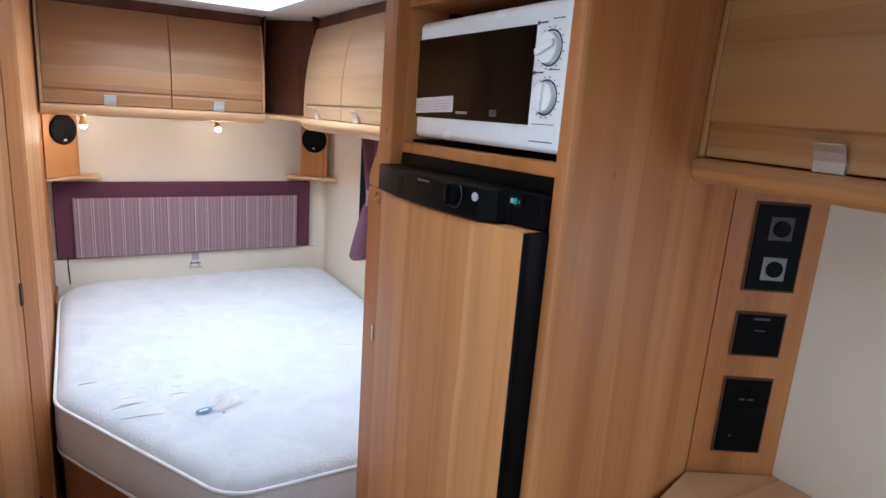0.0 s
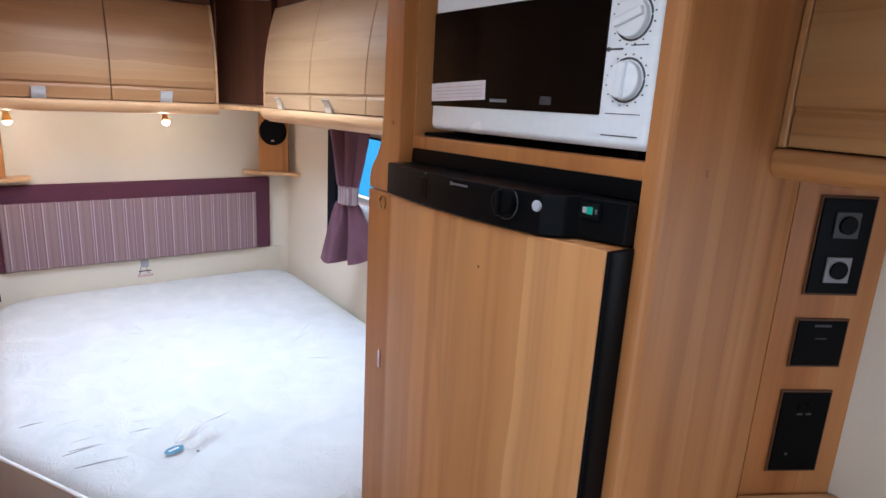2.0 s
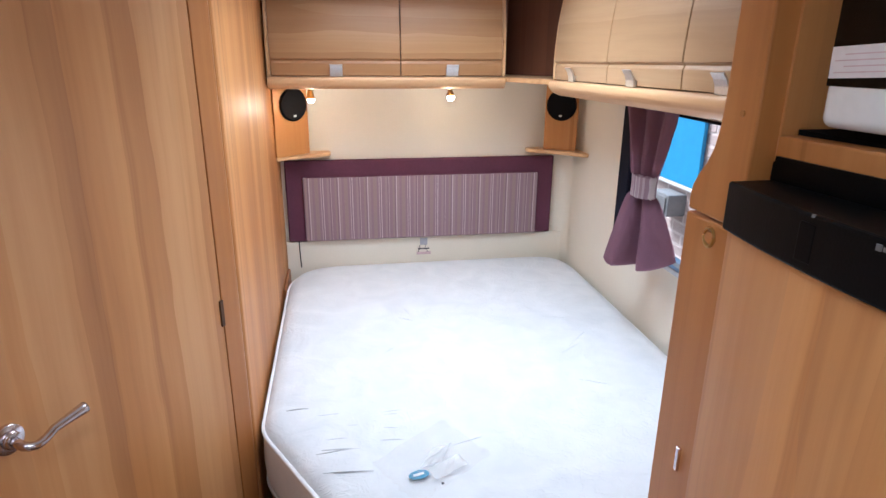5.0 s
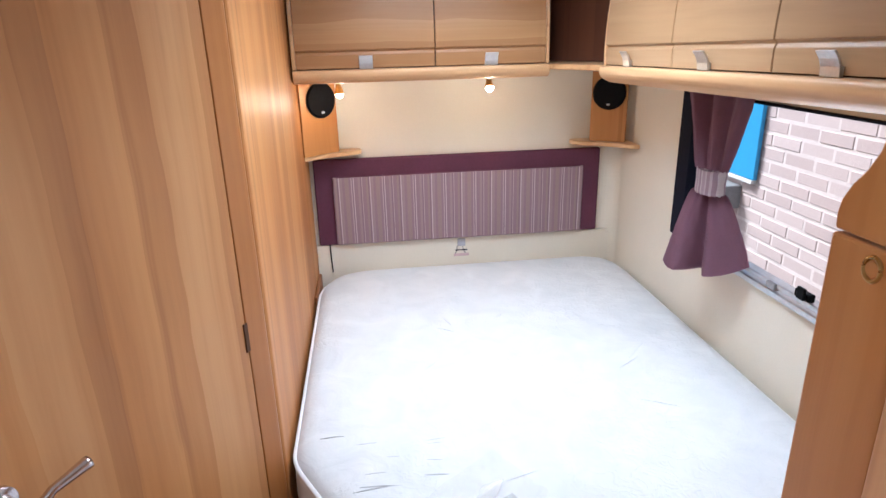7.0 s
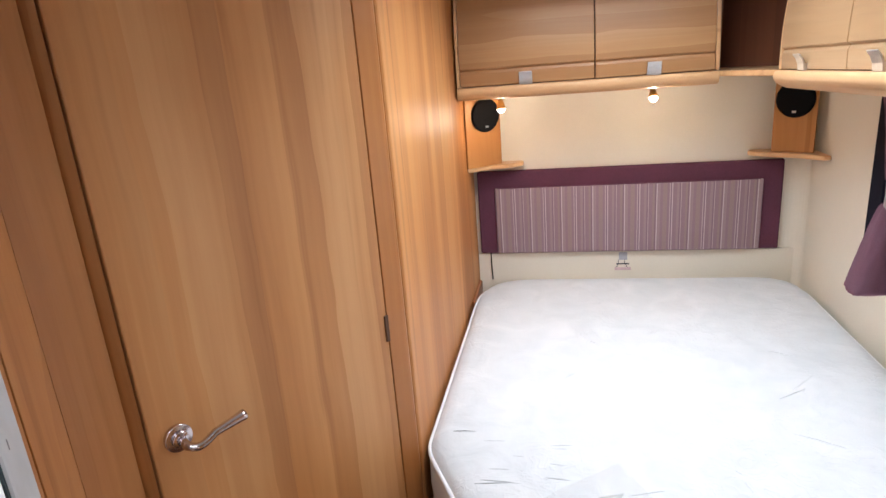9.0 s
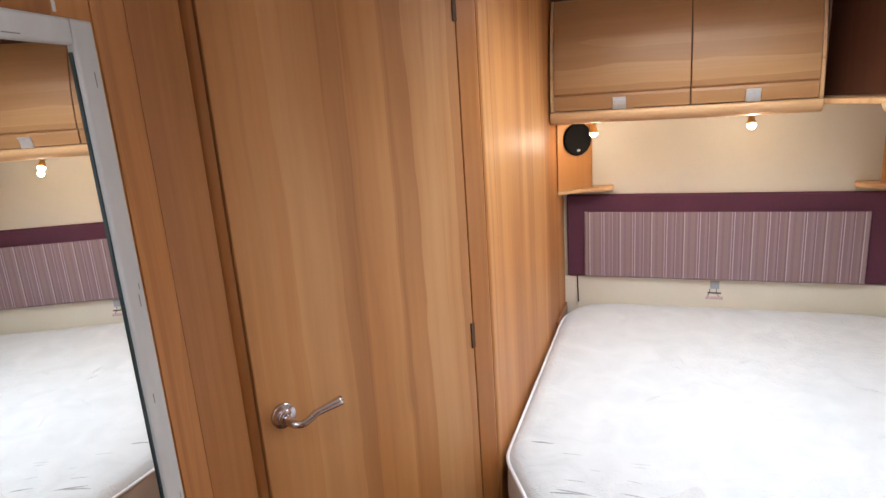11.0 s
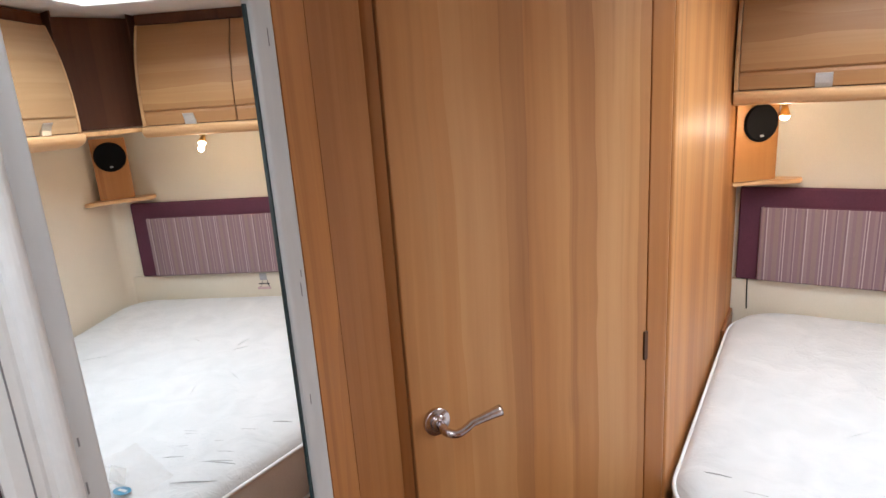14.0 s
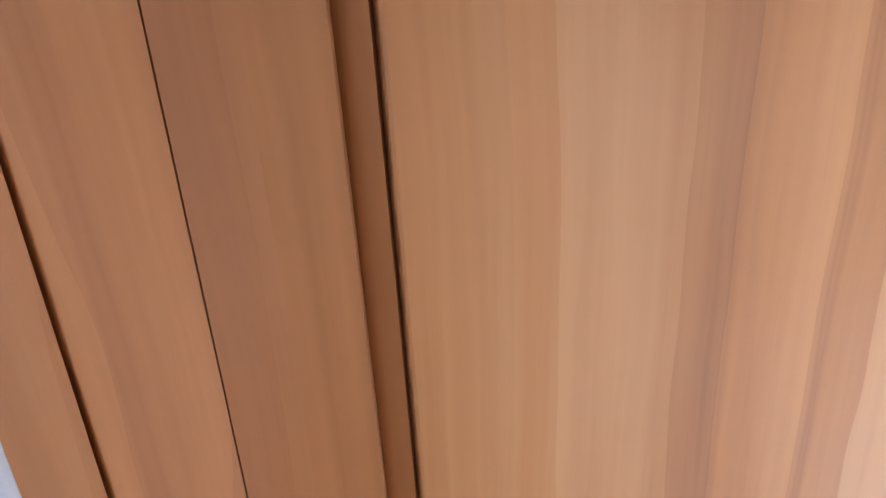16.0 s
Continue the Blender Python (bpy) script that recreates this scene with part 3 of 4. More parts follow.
def jamb():
    t = thing("door_jamb", (*on_mirror(0.95), 0), "white ridged plastic post beside the mirror", "door frame", kind="structure")

    def fluted(profile):
        return prism([on_mirror(a, o) for a, o in profile], 0, CEIL - 0.001)

    bead = [(0.975 + 0.009 * math.cos(k), 0.026 + 0.007 * math.sin(k)) for k in [math.pi * i / 8 for i in range(9)]]
    part("post", fluted([(0.991, -0.018), (0.991, 0.020), (0.986, 0.025), *bead, (0.962, 0.024), (0.957, 0.0265), (0.937, 0.0265), (0.932, 0.022), (0.931, -0.018)]), M_UPVC, t)
    part("groove", slab(on_mirror(0.9485, 0.0275), on_mirror(0.9495, 0.0275), 0, CEIL - 0.002, 0.0015), M_GREYPLATE, t, "thin grey seam")
    part("seal", slab(on_mirror(0.924, 0.022), on_mirror(0.9305, 0.022), 0, CEIL - 0.001, 0.03), M_SEAL, t, "dark plum rubber seal")


jamb()
setting("panel_entrance", slab(on_mirror(0.40, 0.022), on_mirror(0.9235, 0.022), 0, CEIL - 0.001, 0.03, 0.004), M_PALE, "glossy pale walnut panel beside the entrance", "panel")
fitting = thing("wall_fitting", (*on_mirror(0.80, 0.03), 1.1), "small black plastic fitting on the entrance panel", "fitting")
part("body", slab(on_mirror(0.770, 0.040), on_mirror(0.838, 0.040), 1.08, 1.245, 0.017, 0.006), M_BLACK, fitting)
setting("trim_wardrobe", slab(on_mirror(1.338, -0.019), on_mirror(1.343, -0.019), 1.742, CEIL - 0.002, 0.002), M_UPVC, "thin pale edging strip on the wardrobe", "trim")
# Out-of-view wall; the doorway's position is set by the light it gives.
ew = box(-0.32, -0.285, SOUTH, -0.25, 0, CEIL - 0.001)
box(-0.32, -0.285, 0.33, 0.37, 0, CEIL - 0.001, bm=ew)
box(-0.32, -0.285, -0.25, 0.33, 1.88, CEIL - 0.001, bm=ew)
box(WEST, -0.32, 0.335, 0.37, 0, CEIL - 0.001, bm=ew)
setting("wall_entrance", ew, M_CREAM, "plain cream wall with an unseen entrance doorway", "wall")

# ---- overhead lockers ----
LB, LT = 1.499, 1.925


def locker(name, along, start, widths, front, depth, label, wood_mat, LB=LB, swell=0.075, gap=0.002, pull=0.48, drop=0.050, edging=None):
    """A run of lockers under the ceiling, along x or y. LB: height of the doors' lower edge; swell: how far the tops lean back."""
    total = sum(widths)

    def bulge(z):
        u = max(0.0, (z - LB - 0.03) / (LT - LB - 0.03))
        return swell * u ** 2.3

    def front_face(n=12):
        """Lower rail, cove and overhanging upper panel as one moulded door front."""
        low = [(front + 0.005, LB + 0.0025), (front + 0.004, LB + 0.030), (front + 0.004, LB + 0.050), (front + 0.007, LB + 0.056), (front + 0.009, LB + 0.060), (front + 0.007, LB + 0.0635), (front + 0.001, LB + 0.066)]
        zs = [LB + 0.070 + (LT - 0.003 - LB - 0.070) * i / n for i in range(n + 1)]
        face = low + [(front + bulge(z), z) for z in zs]
        return face + [(p + 0.014, z) for p, z in reversed(face)]

    def run(points, a, b, bevel=0.0, seg=2, bm=None):
        if along == "x":
            return prism([(p, z) for p, z in points], a, b, "x", bevel, seg, bm)
        return prism([(p, z) for p, z in points], a, b, "y", bevel, seg, bm)

    mid = start + total / 2
    t = thing(name, (mid, front + depth / 2, LB) if along == "x" else (front + depth / 2, mid, LB), label, "overhead locker")
    zs = [LB + (LT - LB) * i / 10 for i in range(11)]
    body = [(front + bulge(z) + 0.016, z) for z in zs] + [(front + depth, LT), (front + depth, LB)]
    part("carcass", run(body, start + 0.002, start + total - 0.002), M_GAP, t, "dark locker carcass")
    ends = [(front + bulge(z) + 0.001, z) for z in zs] + [(front + depth, LT), (front + depth, LB)]
    for a in (start - 0.013, start + total):
        part("end_panel", run(ends, a, a + 0.013, 0.003), edging or M_LIP, t)
    a = start
    for w in widths:
        d = part("door", run(front_face(), a + gap, a + w - gap, 0.0012, 1), wood_mat, t, "moulded door with a coved lower rail", False)
        hx = a + w * pull
        hw = 0.0245
        hp = [(front + 0.004, LB - 0.001), (front - 0.004, LB), (front - 0.006, LB + 0.018), (front - 0.012, LB + 0.033), (front - 0.021, LB + 0.045), (front - 0.018, LB + 0.047), (front - 0.009, LB + 0.036), (front - 0.002, LB + 0.020), (front + 0.004, LB + 0.018)]
        part("handle", run(hp, hx - hw, hx + hw, 0.0006, 1), M_BRUSH, d, "bent brushed steel pull tab")
        a += w
    lip = [(front + 0.031, LB - 0.001), (front - 0.004, LB - 0.001), (front - 0.011, LB - 0.005), (front - 0.0145, LB - 0.013), (front - 0.0135, LB - 0.026), (front - 0.006, LB - 0.039), (front + 0.008, LB - 0.048), (front + 0.03, LB - drop), (front + depth, LB - drop), (front + depth, LB - 0.001)]
    part("light_rail", run(lip, start - 0.013, start + total + 0.013, 0.004, 3), edging or (M_LIP if along == "x" else M_LIPY), t, "rounded pale bottom rail")
    top = [(front + bulge(LT) + 0.012, LT + 0.001), (front + bulge(LT) + 0.012, CEIL - 0.001), (front + depth, CEIL - 0.001), (front + depth, LT + 0.001)]
    part("cornice", run(top, start - 0.013, start + total + 0.013), M_SHELFBROWN, t, "dark brown cornice strip")
    return t


locker("bed_head_locker", "x", -0.009, [0.509, 0.420], 3.160, NORTH - 3.163, "two-door walnut locker above the bed head", M_LOCKX, 1.499, pull=0.498)
sloped(locker("window_locker", "y", 1.400, [0.190, 0.43, 0.43, 0.47], 1.056, EAST - 1.059, "long walnut locker, lit in its colour, above the bed window", M_LOCKY, 1.509, 0.058, pull=0.59, drop=0.058), 2.45)
locker("kitchen_locker", "y", -0.98, [0.55, 0.55, 0.60], 1.100, KEAST - 1.103, "walnut overhead locker above the kitchen worktop", M_LOCKK, 1.551, 0.02, pull=0.62, edging=M_LIPK)


def corner_unit():
    t = thing("corner_cupboard", (1.16, 3.3, LB), "dark brown open corner unit between the lockers", "corner unit")
    part("back", slab((1.26, 3.05), (0.96, 3.40), LB, CEIL - 0.002, 0.01), M_SHELFBROWN, t)
    part("side", slab((0.96, 3.40), (0.938, 3.20), LB, CEIL - 0.002, 0.006), M_SHELFBROWN, t)
    part("wall_side", slab((1.10, 2.942), (1.26, 3.05), LB, CEIL - 0.002, 0.006), M_SHELFBROWN, t)
    part("shelf", prism([(0.928, 3.175), (1.069, 2.937), (EAST - 0.003, 2.937), (EAST - 0.003, NORTH - 0.003), (0.928, NORTH - 0.003)], LB - 0.022, LB - 0.002, "z", 0.004), M_LIP, t, "pale edged bottom shelf")


corner_unit()

# ---- bed ----
OUT = rounded([(1.362, 3.492, 0.20), (-0.012, 3.492, 0.26), (-0.014, 2.165, 0.20), (0.385, 1.440, 0.16), (1.362, 1.440, 0.04)], 12)
MZ0, MZ1 = 0.385, 0.585


def inset(points, d):
    out = []
    k = len(points)
    for i, p in enumerate(points):
        a, b = points[i - 1], points[(i + 1) % k]
        v = (b - a).normalized()
        out.append(p + Vector((-v.y, v.x)) * d)
    return out


def dense(points, step):
    out = []
    for i, p in enumerate(points):
        q = points[(i + 1) % len(points)]
        n = max(1, int((q - p).length / step))
        out += [p.lerp(q, j / n) for j in range(n)]
    return out


def mattress():
    t = thing("mattress", (0.68, 2.5, MZ0), "bare white quilted mattress with cut-off corner", "mattress")
    ring = dense(OUT, 0.03)
    centre = Vector((0.70, 2.55))
    side = bmesh.new()
    rows = [[side.verts.new((p.x, p.y, z)) for p in inset(ring, d)] for d, z in ((0.03, MZ0), (0.006, MZ0 + 0.006), (0.0, MZ0 + 0.03), (-0.003, 0.47), (0.0, 0.55), (0.006, MZ1 - 0.016))]
    k = len(ring)
    for a, b in zip(rows, rows[1:]):
        for i in range(k):
            side.faces.new((a[i], a[(i + 1) % k], b[(i + 1) % k], b[i]))
    side.faces.new(rows[0])
    part("border", side, M_SIDE, t, "beige-grey fabric mattress border", True)
    top = bmesh.new()
    rows = []
    for d, z in ((0.004, MZ1 - 0.018), (0.012, MZ1 - 0.004), (0.030, MZ1 + 0.010), (0.060, MZ1 + 0.017)):
        rows.append([top.verts.new((p.x, p.y, z)) for p in inset(ring, d)])
    base = inset(ring, 0.060)
    for f in (0.1, 0.2, 0.3, 0.4, 0.5, 0.6, 0.7, 0.8, 0.9, 0.97):
        row = []
        for p in base:
            q = p.lerp(centre, f)
            row.append(top.verts.new((q.x, q.y, MZ1 + 0.019 + 0.005 * noise.noise((q.x * 3.5, q.y * 3.5, 0)) + 0.0025 * noise.noise((q.x * 11, q.y * 11, 3)))))
        rows.append(row)
    for a, b in zip(rows, rows[1:]):
        for i in range(k):
            top.faces.new((a[i], a[(i + 1) % k], b[(i + 1) % k], b[i]))
    top.faces.new(rows[-1])
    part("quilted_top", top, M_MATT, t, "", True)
    rnd = random.Random(11)
    cr = faint = None
    for i in range(40):
        near = i < 28
        x = rnd.uniform(0.06, 0.36) if near else rnd.uniform(0.3, 1.1)
        y = rnd.uniform(1.75, 2.35) - (x - 0.05) * (0.6 if near else 0.0) + (0 if near else rnd.uniform(0.0, 0.9))
        if abs(x - 0.42) < 0.13 and abs(y - 1.87) < 0.13 and not near:
            continue
        if x > 0.27 and abs(y - 1.86) < 0.06:
            continue
        if y < 1.56 or x < 0.075 + (2.165 - y) * 0.55:
            continue
        turn = rnd.uniform(-0.12, 0.12) if near else rnd.uniform(0, 3.1)
        ln = rnd.uniform(0.03, 0.075)
        d = Vector((math.cos(turn), math.sin(turn), 0)) * ln
        c = Vector((x, y, MZ1 + 0.0185))
        line = [c - d, c - d * 0.5 + Vector((0, 0, 0.0012)), c + d * 0.1 + Vector((0, 0, 0.002)), c + d]
        if near:
            cr = tube(line, 0.003, 8, bm=cr, radii=[0.0006, 0.0017, 0.0019, 0.0006])
        else:
            faint = tube(line, 0.003, 8, bm=faint, radii=[0.0004, 0.0014, 0.0016, 0.0004])
    tagged(part("stitch_lines", cr, M_STITCH, t, "grey pulled stitch lines", True), kind="stuff")
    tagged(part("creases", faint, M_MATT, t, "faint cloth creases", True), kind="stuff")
    for z, cloth, thick in ((MZ1 - 0.018, M_PIPE, 0.006), (MZ0 + 0.010, M_SIDE, 0.005)):
        part("piping", tube([(p.x, p.y, z) for p in inset(dense(OUT, 0.06), 0.002)], thick, 8, True), cloth, t, "corded edge", True)
    return t


mattress()
bed = thing("bed", (0.68, 2.5, 0), "dark walnut bed box under a bare mattress", "bed")
part("plinth", prism(inset(OUT, 0.012), 0.0, MZ0 - 0.026, "z", 0.003), M_BASE, bed)
part("slat_board", prism(inset(OUT, 0.006), MZ0 - 0.025, MZ0 - 0.001, "z", 0.003), M_BASE, bed)

board = thing("bed_side_board", (-0.022, 3.35, 0.36), "narrow brown board between the mattress and washroom panel", "board")
part("strip", box(-0.0287, -0.0158, 3.22, 3.50, 0.361, 0.580, 0.004), M_BASE, board)


def headboard():
    t = thing("headboard", (0.64, 3.52, 0.72), "plum padded headboard with a striped panel", "headboard")
    part("backing", box(-0.013, 1.292, 3.505, NORTH - 0.001, 0.712, 1.105, 0.008, 3), M_PLUM, t)
    part("striped_pad", box(0.068, 1.210, 3.488, 3.5045, 0.716, 1.028, 0.007, 3), M_STRIPE, t, "mauve and cream striped pad")
    part("piping", tube([(0.072, 3.494, 0.72), (0.072, 3.494, 1.016), (0.082, 3.494, 1.026), (1.197, 3.494, 1.026), (1.207, 3.494, 1.016), (1.207, 3.494, 0.72)], 0.0035, 6), M_PLUM, t)


headboard()
setting("panel_bed_head", box(-0.028, EAST - 0.002, 3.515, NORTH - 0.001, 0.50, 0.709, 0.002), M_CREAM, "cream board below the headboard", "panel")


def safety_tag():
    t = thing("safety_tag", (0.63, 3.51, 0.64), "small grey tag with a pink seat symbol", "tag")
    part("plate", box(0.622, 0.659, 3.5115, 3.5145, 0.668, 0.705, 0.001), M_PALEGREY, t)
    part("symbol", box(0.604, 0.676, 3.5115, 3.5145, 0.618, 0.632, 0.001), M_PINK, t, "pink printed seat")
    for x in (0.620, 0.648):
        part("leg", tube([(x - 0.008 if x < 0.63 else x + 0.012, 3.513, 0.632), (x, 3.513, 0.650), (x, 3.513, 0.667)], 0.0016, 6), M_INK, t)
    part("bar", box(0.611, 0.668, 3.5115, 3.5145, 0.646, 0.651), M_INK, t)


safety_tag()
cable = thing("cable", (0.03, 3.51, 0.58), "thin black cable hanging behind the mattress", "cable")
part("wire", tube([(0.032, 3.511, 0.715), (0.033, 3.511, 0.66), (0.036, 3.511, 0.58)], 0.0028, 6), M_BLACK, cable)


def wrapper():
    t = thing("plastic_wrapper", (0.40, 1.90, MZ1 + 0.02), "torn clear plastic wrapper with a blue oval label", "wrapper")
    bm = bmesh.new()
    n = 14
    grid = []
    z = MZ1 + 0.0245
    for i in range(n + 1):
        row = []
        for j in range(n + 1):
            u, v = i / n - 0.5, j / n - 0.5
            x, y = 0.44 + 0.21 * u * 1.0 - 0.10 * v, 1.92 + 0.16 * u + 0.17 * v
            edge = 0.012 * noise.noise((i * 0.9, j * 0.9, 5))
            row.append(bm.verts.new((x + edge, y + edge * 0.6, z + 0.004 + 0.006 * noise.noise((x * 26, y * 26, 1)))))
        grid.append(row)
    for i in range(n):
        for j in range(n):
            bm.faces.new((grid[i][j], grid[i + 1][j], grid[i + 1][j + 1], grid[i][j + 1]))
    bmesh.ops.solidify(bm, geom=bm.faces, thickness=0.0006)
    part("film", bm, M_CELLO, t)
    fold = bmesh.new()
    cells = [[fold.verts.new((0.405 + 0.014 * i + 0.010 * j + 0.004 * noise.noise((i, j, 2)), 1.885 + 0.004 * i + 0.018 * j + 0.004 * noise.noise((i, j, 7)), z + 0.005 + 0.004 * abs(noise.noise((i * 0.8, j * 0.8, 4))))) for j in range(5)] for i in range(5)]
    for i in range(4):
        for j in range(4):
            fold.faces.new((cells[i][j], cells[i + 1][j], cells[i + 1][j + 1], cells[i][j + 1]))
    bmesh.ops.solidify(fold, geom=fold.faces, thickness=0.0006)
    part("crumpled_fold", fold, M_FOLD, t, "crumpled white shiny fold of film")
    scrap = bmesh.new()
    cells = [[scrap.verts.new((0.440 + 0.022 * i - 0.006 * j + 0.004 * noise.noise((i, j, 12)), 1.835 + 0.012 * i + 0.014 * j + 0.004 * noise.noise((i, j, 17)), z + 0.005 + 0.003 * abs(noise.noise((i * 0.8, j * 0.8, 14))))) for j in range(4)] for i in range(5)]
    for i in range(4):
        for j in range(3):
            scrap.faces.new((cells[i][j], cells[i + 1][j], cells[i + 1][j + 1], cells[i][j + 1]))
    bmesh.ops.solidify(scrap, geom=scrap.faces, thickness=0.0006)
    part("torn_corner", scrap, M_FOLD, t, "torn white corner of film")
    lz = z + 0.001
    oval = [(0.400 + 0.026 * math.cos(a) - 0.004 * math.sin(a), 1.865 + 0.016 * math.sin(a) + 0.006 * math.cos(a)) for a in [2 * math.pi * k / 28 for k in range(28)]]
    part("label", prism(oval, lz, lz + 0.001), M_LABEL, t, "small blue oval label")
    part("lettering", prism([(0.386, 1.858), (0.413, 1.865), (0.412, 1.873), (0.385, 1.866)], lz + 0.0012, lz + 0.0018), M_PIPE, t, "pale lettering on the label")
    part("dot", disc((0.452, 1.822, z + 0.004), (0, 0, 1), 0.004, 0.001, 16), M_INK, t, "small dark printed dot")


wrapper()

# ---- speakers, shelves, spotlights ----


def speaker(left):
    if left:
        a, b = Vector((-0.024, 3.338)), Vector((0.112, 3.455))
        outline = [(-0.028, 3.525), (-0.028, 3.345), (0.02, 3.385), (0.08, 3.42), (0.15, 3.445), (0.198, 3.475), (0.205, 3.505), (0.198, 3.53)]
    else:
        a, b = Vector((1.213, 3.448)), Vector((1.341, 3.360))
        outline = [(EAST - 0.002, 3.525), (EAST - 0.002, 3.29), (1.355, 3.295), (1.31, 3.35), (1.25, 3.40), (1.18, 3.44), (1.145, 3.475), (1.14, 3.505), (1.15, 3.53)]
    d = (b - a).normalized()
    n = Vector((d.y, -d.x))
    s = thing("corner_shelf", (*((a + b) / 2), 1.13), "small curved wooden corner shelf under a speaker", "shelf", "speaker shelves")
    part("board", prism(outline, 1.129, 1.148, "z", 0.006, 3), M_LIP, s)
    t = thing("corner_speaker", (*((a + b) / 2), 1.15), "round black speaker on an orange-brown wooden panel", "speaker", "corner speakers")
    part("panel", slab(a, b, 1.149, LB - 0.052, 0.014, 0.002), M_ORANGE, t)
    mid = (a + b) / 2 + (d * 0.010 if left else d * 0.0)
    c = Vector((mid.x, mid.y, 1.370 if left else 1.358))
    n3 = Vector((n.x, n.y, 0))
    g = part("grille", disc(c + n3 * 0.006, n3, 0.068, 0.012, 48, 0.004), M_MATTBLACK, t, "round black speaker grille")
    part("rim", tube([c + n3 * 0.004 + Vector((d.x, d.y, 0)) * 0.069 * math.cos(k * math.pi / 24) + Vector((0, 0, 0.069 * math.sin(k * math.pi / 24))) for k in range(48)], 0.003, 6, True), M_BLACK, g)
    part("badge", slab(Vector(c[:2]) - d * 0.007 + n * 0.0145, Vector(c[:2]) + d * 0.007 + n * 0.0145, c.z - 0.052, c.z - 0.044, 0.002), M_ALU, g, "tiny silver badge")


speaker(True)
speaker(False)


def spot(x, aim):
    t = thing("spotlight", (x, 3.27, LB - 0.05), "small lit brass spotlight under the locker", "lamp", "bed head spotlights")
    z = LB - 0.0505
    way = Vector(aim).normalized()
    top = Vector((x, 3.275, z - 0.008))
    part("base", disc((x, 3.275, z - 0.004), (0, 0, 1), 0.017, 0.008, 24, 0.002), M_BRASS, t)
    part("body", disc(top + way * 0.019, way, 0.009, 0.038, 28, 0, None, 0.019), M_BRASS, t, "brass coloured cone")
    bulb = bmesh.new()
    bmesh.ops.create_uvsphere(bulb, u_segments=24, v_segments=14, radius=0.0165, matrix=Matrix.Translation(top + way * 0.037))
    part("bulb", bulb, M_BULB, t, "warm lit bulb", True)
    lamp("spot_lamp", "POINT", Matrix.Translation(top + way * 0.068), 1.45, (1.0, 0.80, 0.55), radius=0.012)


spot(0.134, (0.05, -0.10, -1))
spot(0.722, (0.0, -0.55, -0.85))

# ---- window and curtain ----


def window():
    t = thing("window_1", (EAST, 2.2, 1.15), "bed window with dark blind frame and silver sill rail", "window", kind="structure")
    x0, x1 = EAST - 0.012, EAST + 0.06
    part("frame_side", box(x0, x1, WY1 - 0.09, WY1 - 0.002, WZ0, WZ1, 0.004), M_NAVY, t, "navy blind side channel")
    part("frame_side", box(x0, x1, WY0 + 0.002, WY0 + 0.05, WZ0, WZ1, 0.004), M_NAVY, t)
    part("frame_top", box(x0, x1, WY0 + 0.051, WY1 - 0.091, WZ1 - 0.008, WZ1 - 0.001, 0.002), M_NAVY, t)
    part("window_sill", box(x0 - 0.010, x1, WY0 + 0.051, WY1 - 0.091, WZ0 + 0.001, WZ0 + 0.022, 0.004), M_ALU, t, "silver sill rail")
    part("blind_bar", box(x0 - 0.004, x0 + 0.012, WY0 + 0.055, WY1 - 0.095, WZ0 + 0.030, WZ0 + 0.046, 0.003), M_ALU, t, "silver blind bar")
    c = part("catch", box(x0 - 0.012, x0 + 0.008, 2.16, 2.22, WZ0 + 0.047, WZ0 + 0.070, 0.004), M_BLACK, t, "black window catch")
    part("lever", box(x0 - 0.022, x0 - 0.013, 2.17, 2.20, WZ0 + 0.050, WZ0 + 0.085, 0.003), M_BLACK, c)
    part("catch", box(x0 - 0.012, x0 + 0.008, 2.30, 2.34, WZ0 + 0.023, WZ0 + 0.045, 0.004), M_GREYPLATE, t, "grey blind catch")
    g = part("pane", box(EAST + 0.045, EAST + 0.049, WY0 + 0.051, WY1 - 0.091, WZ0 + 0.023, WZ1 - 0.009), M_GLASS, t, "clear window pane")
    g.visible_shadow = False


window()


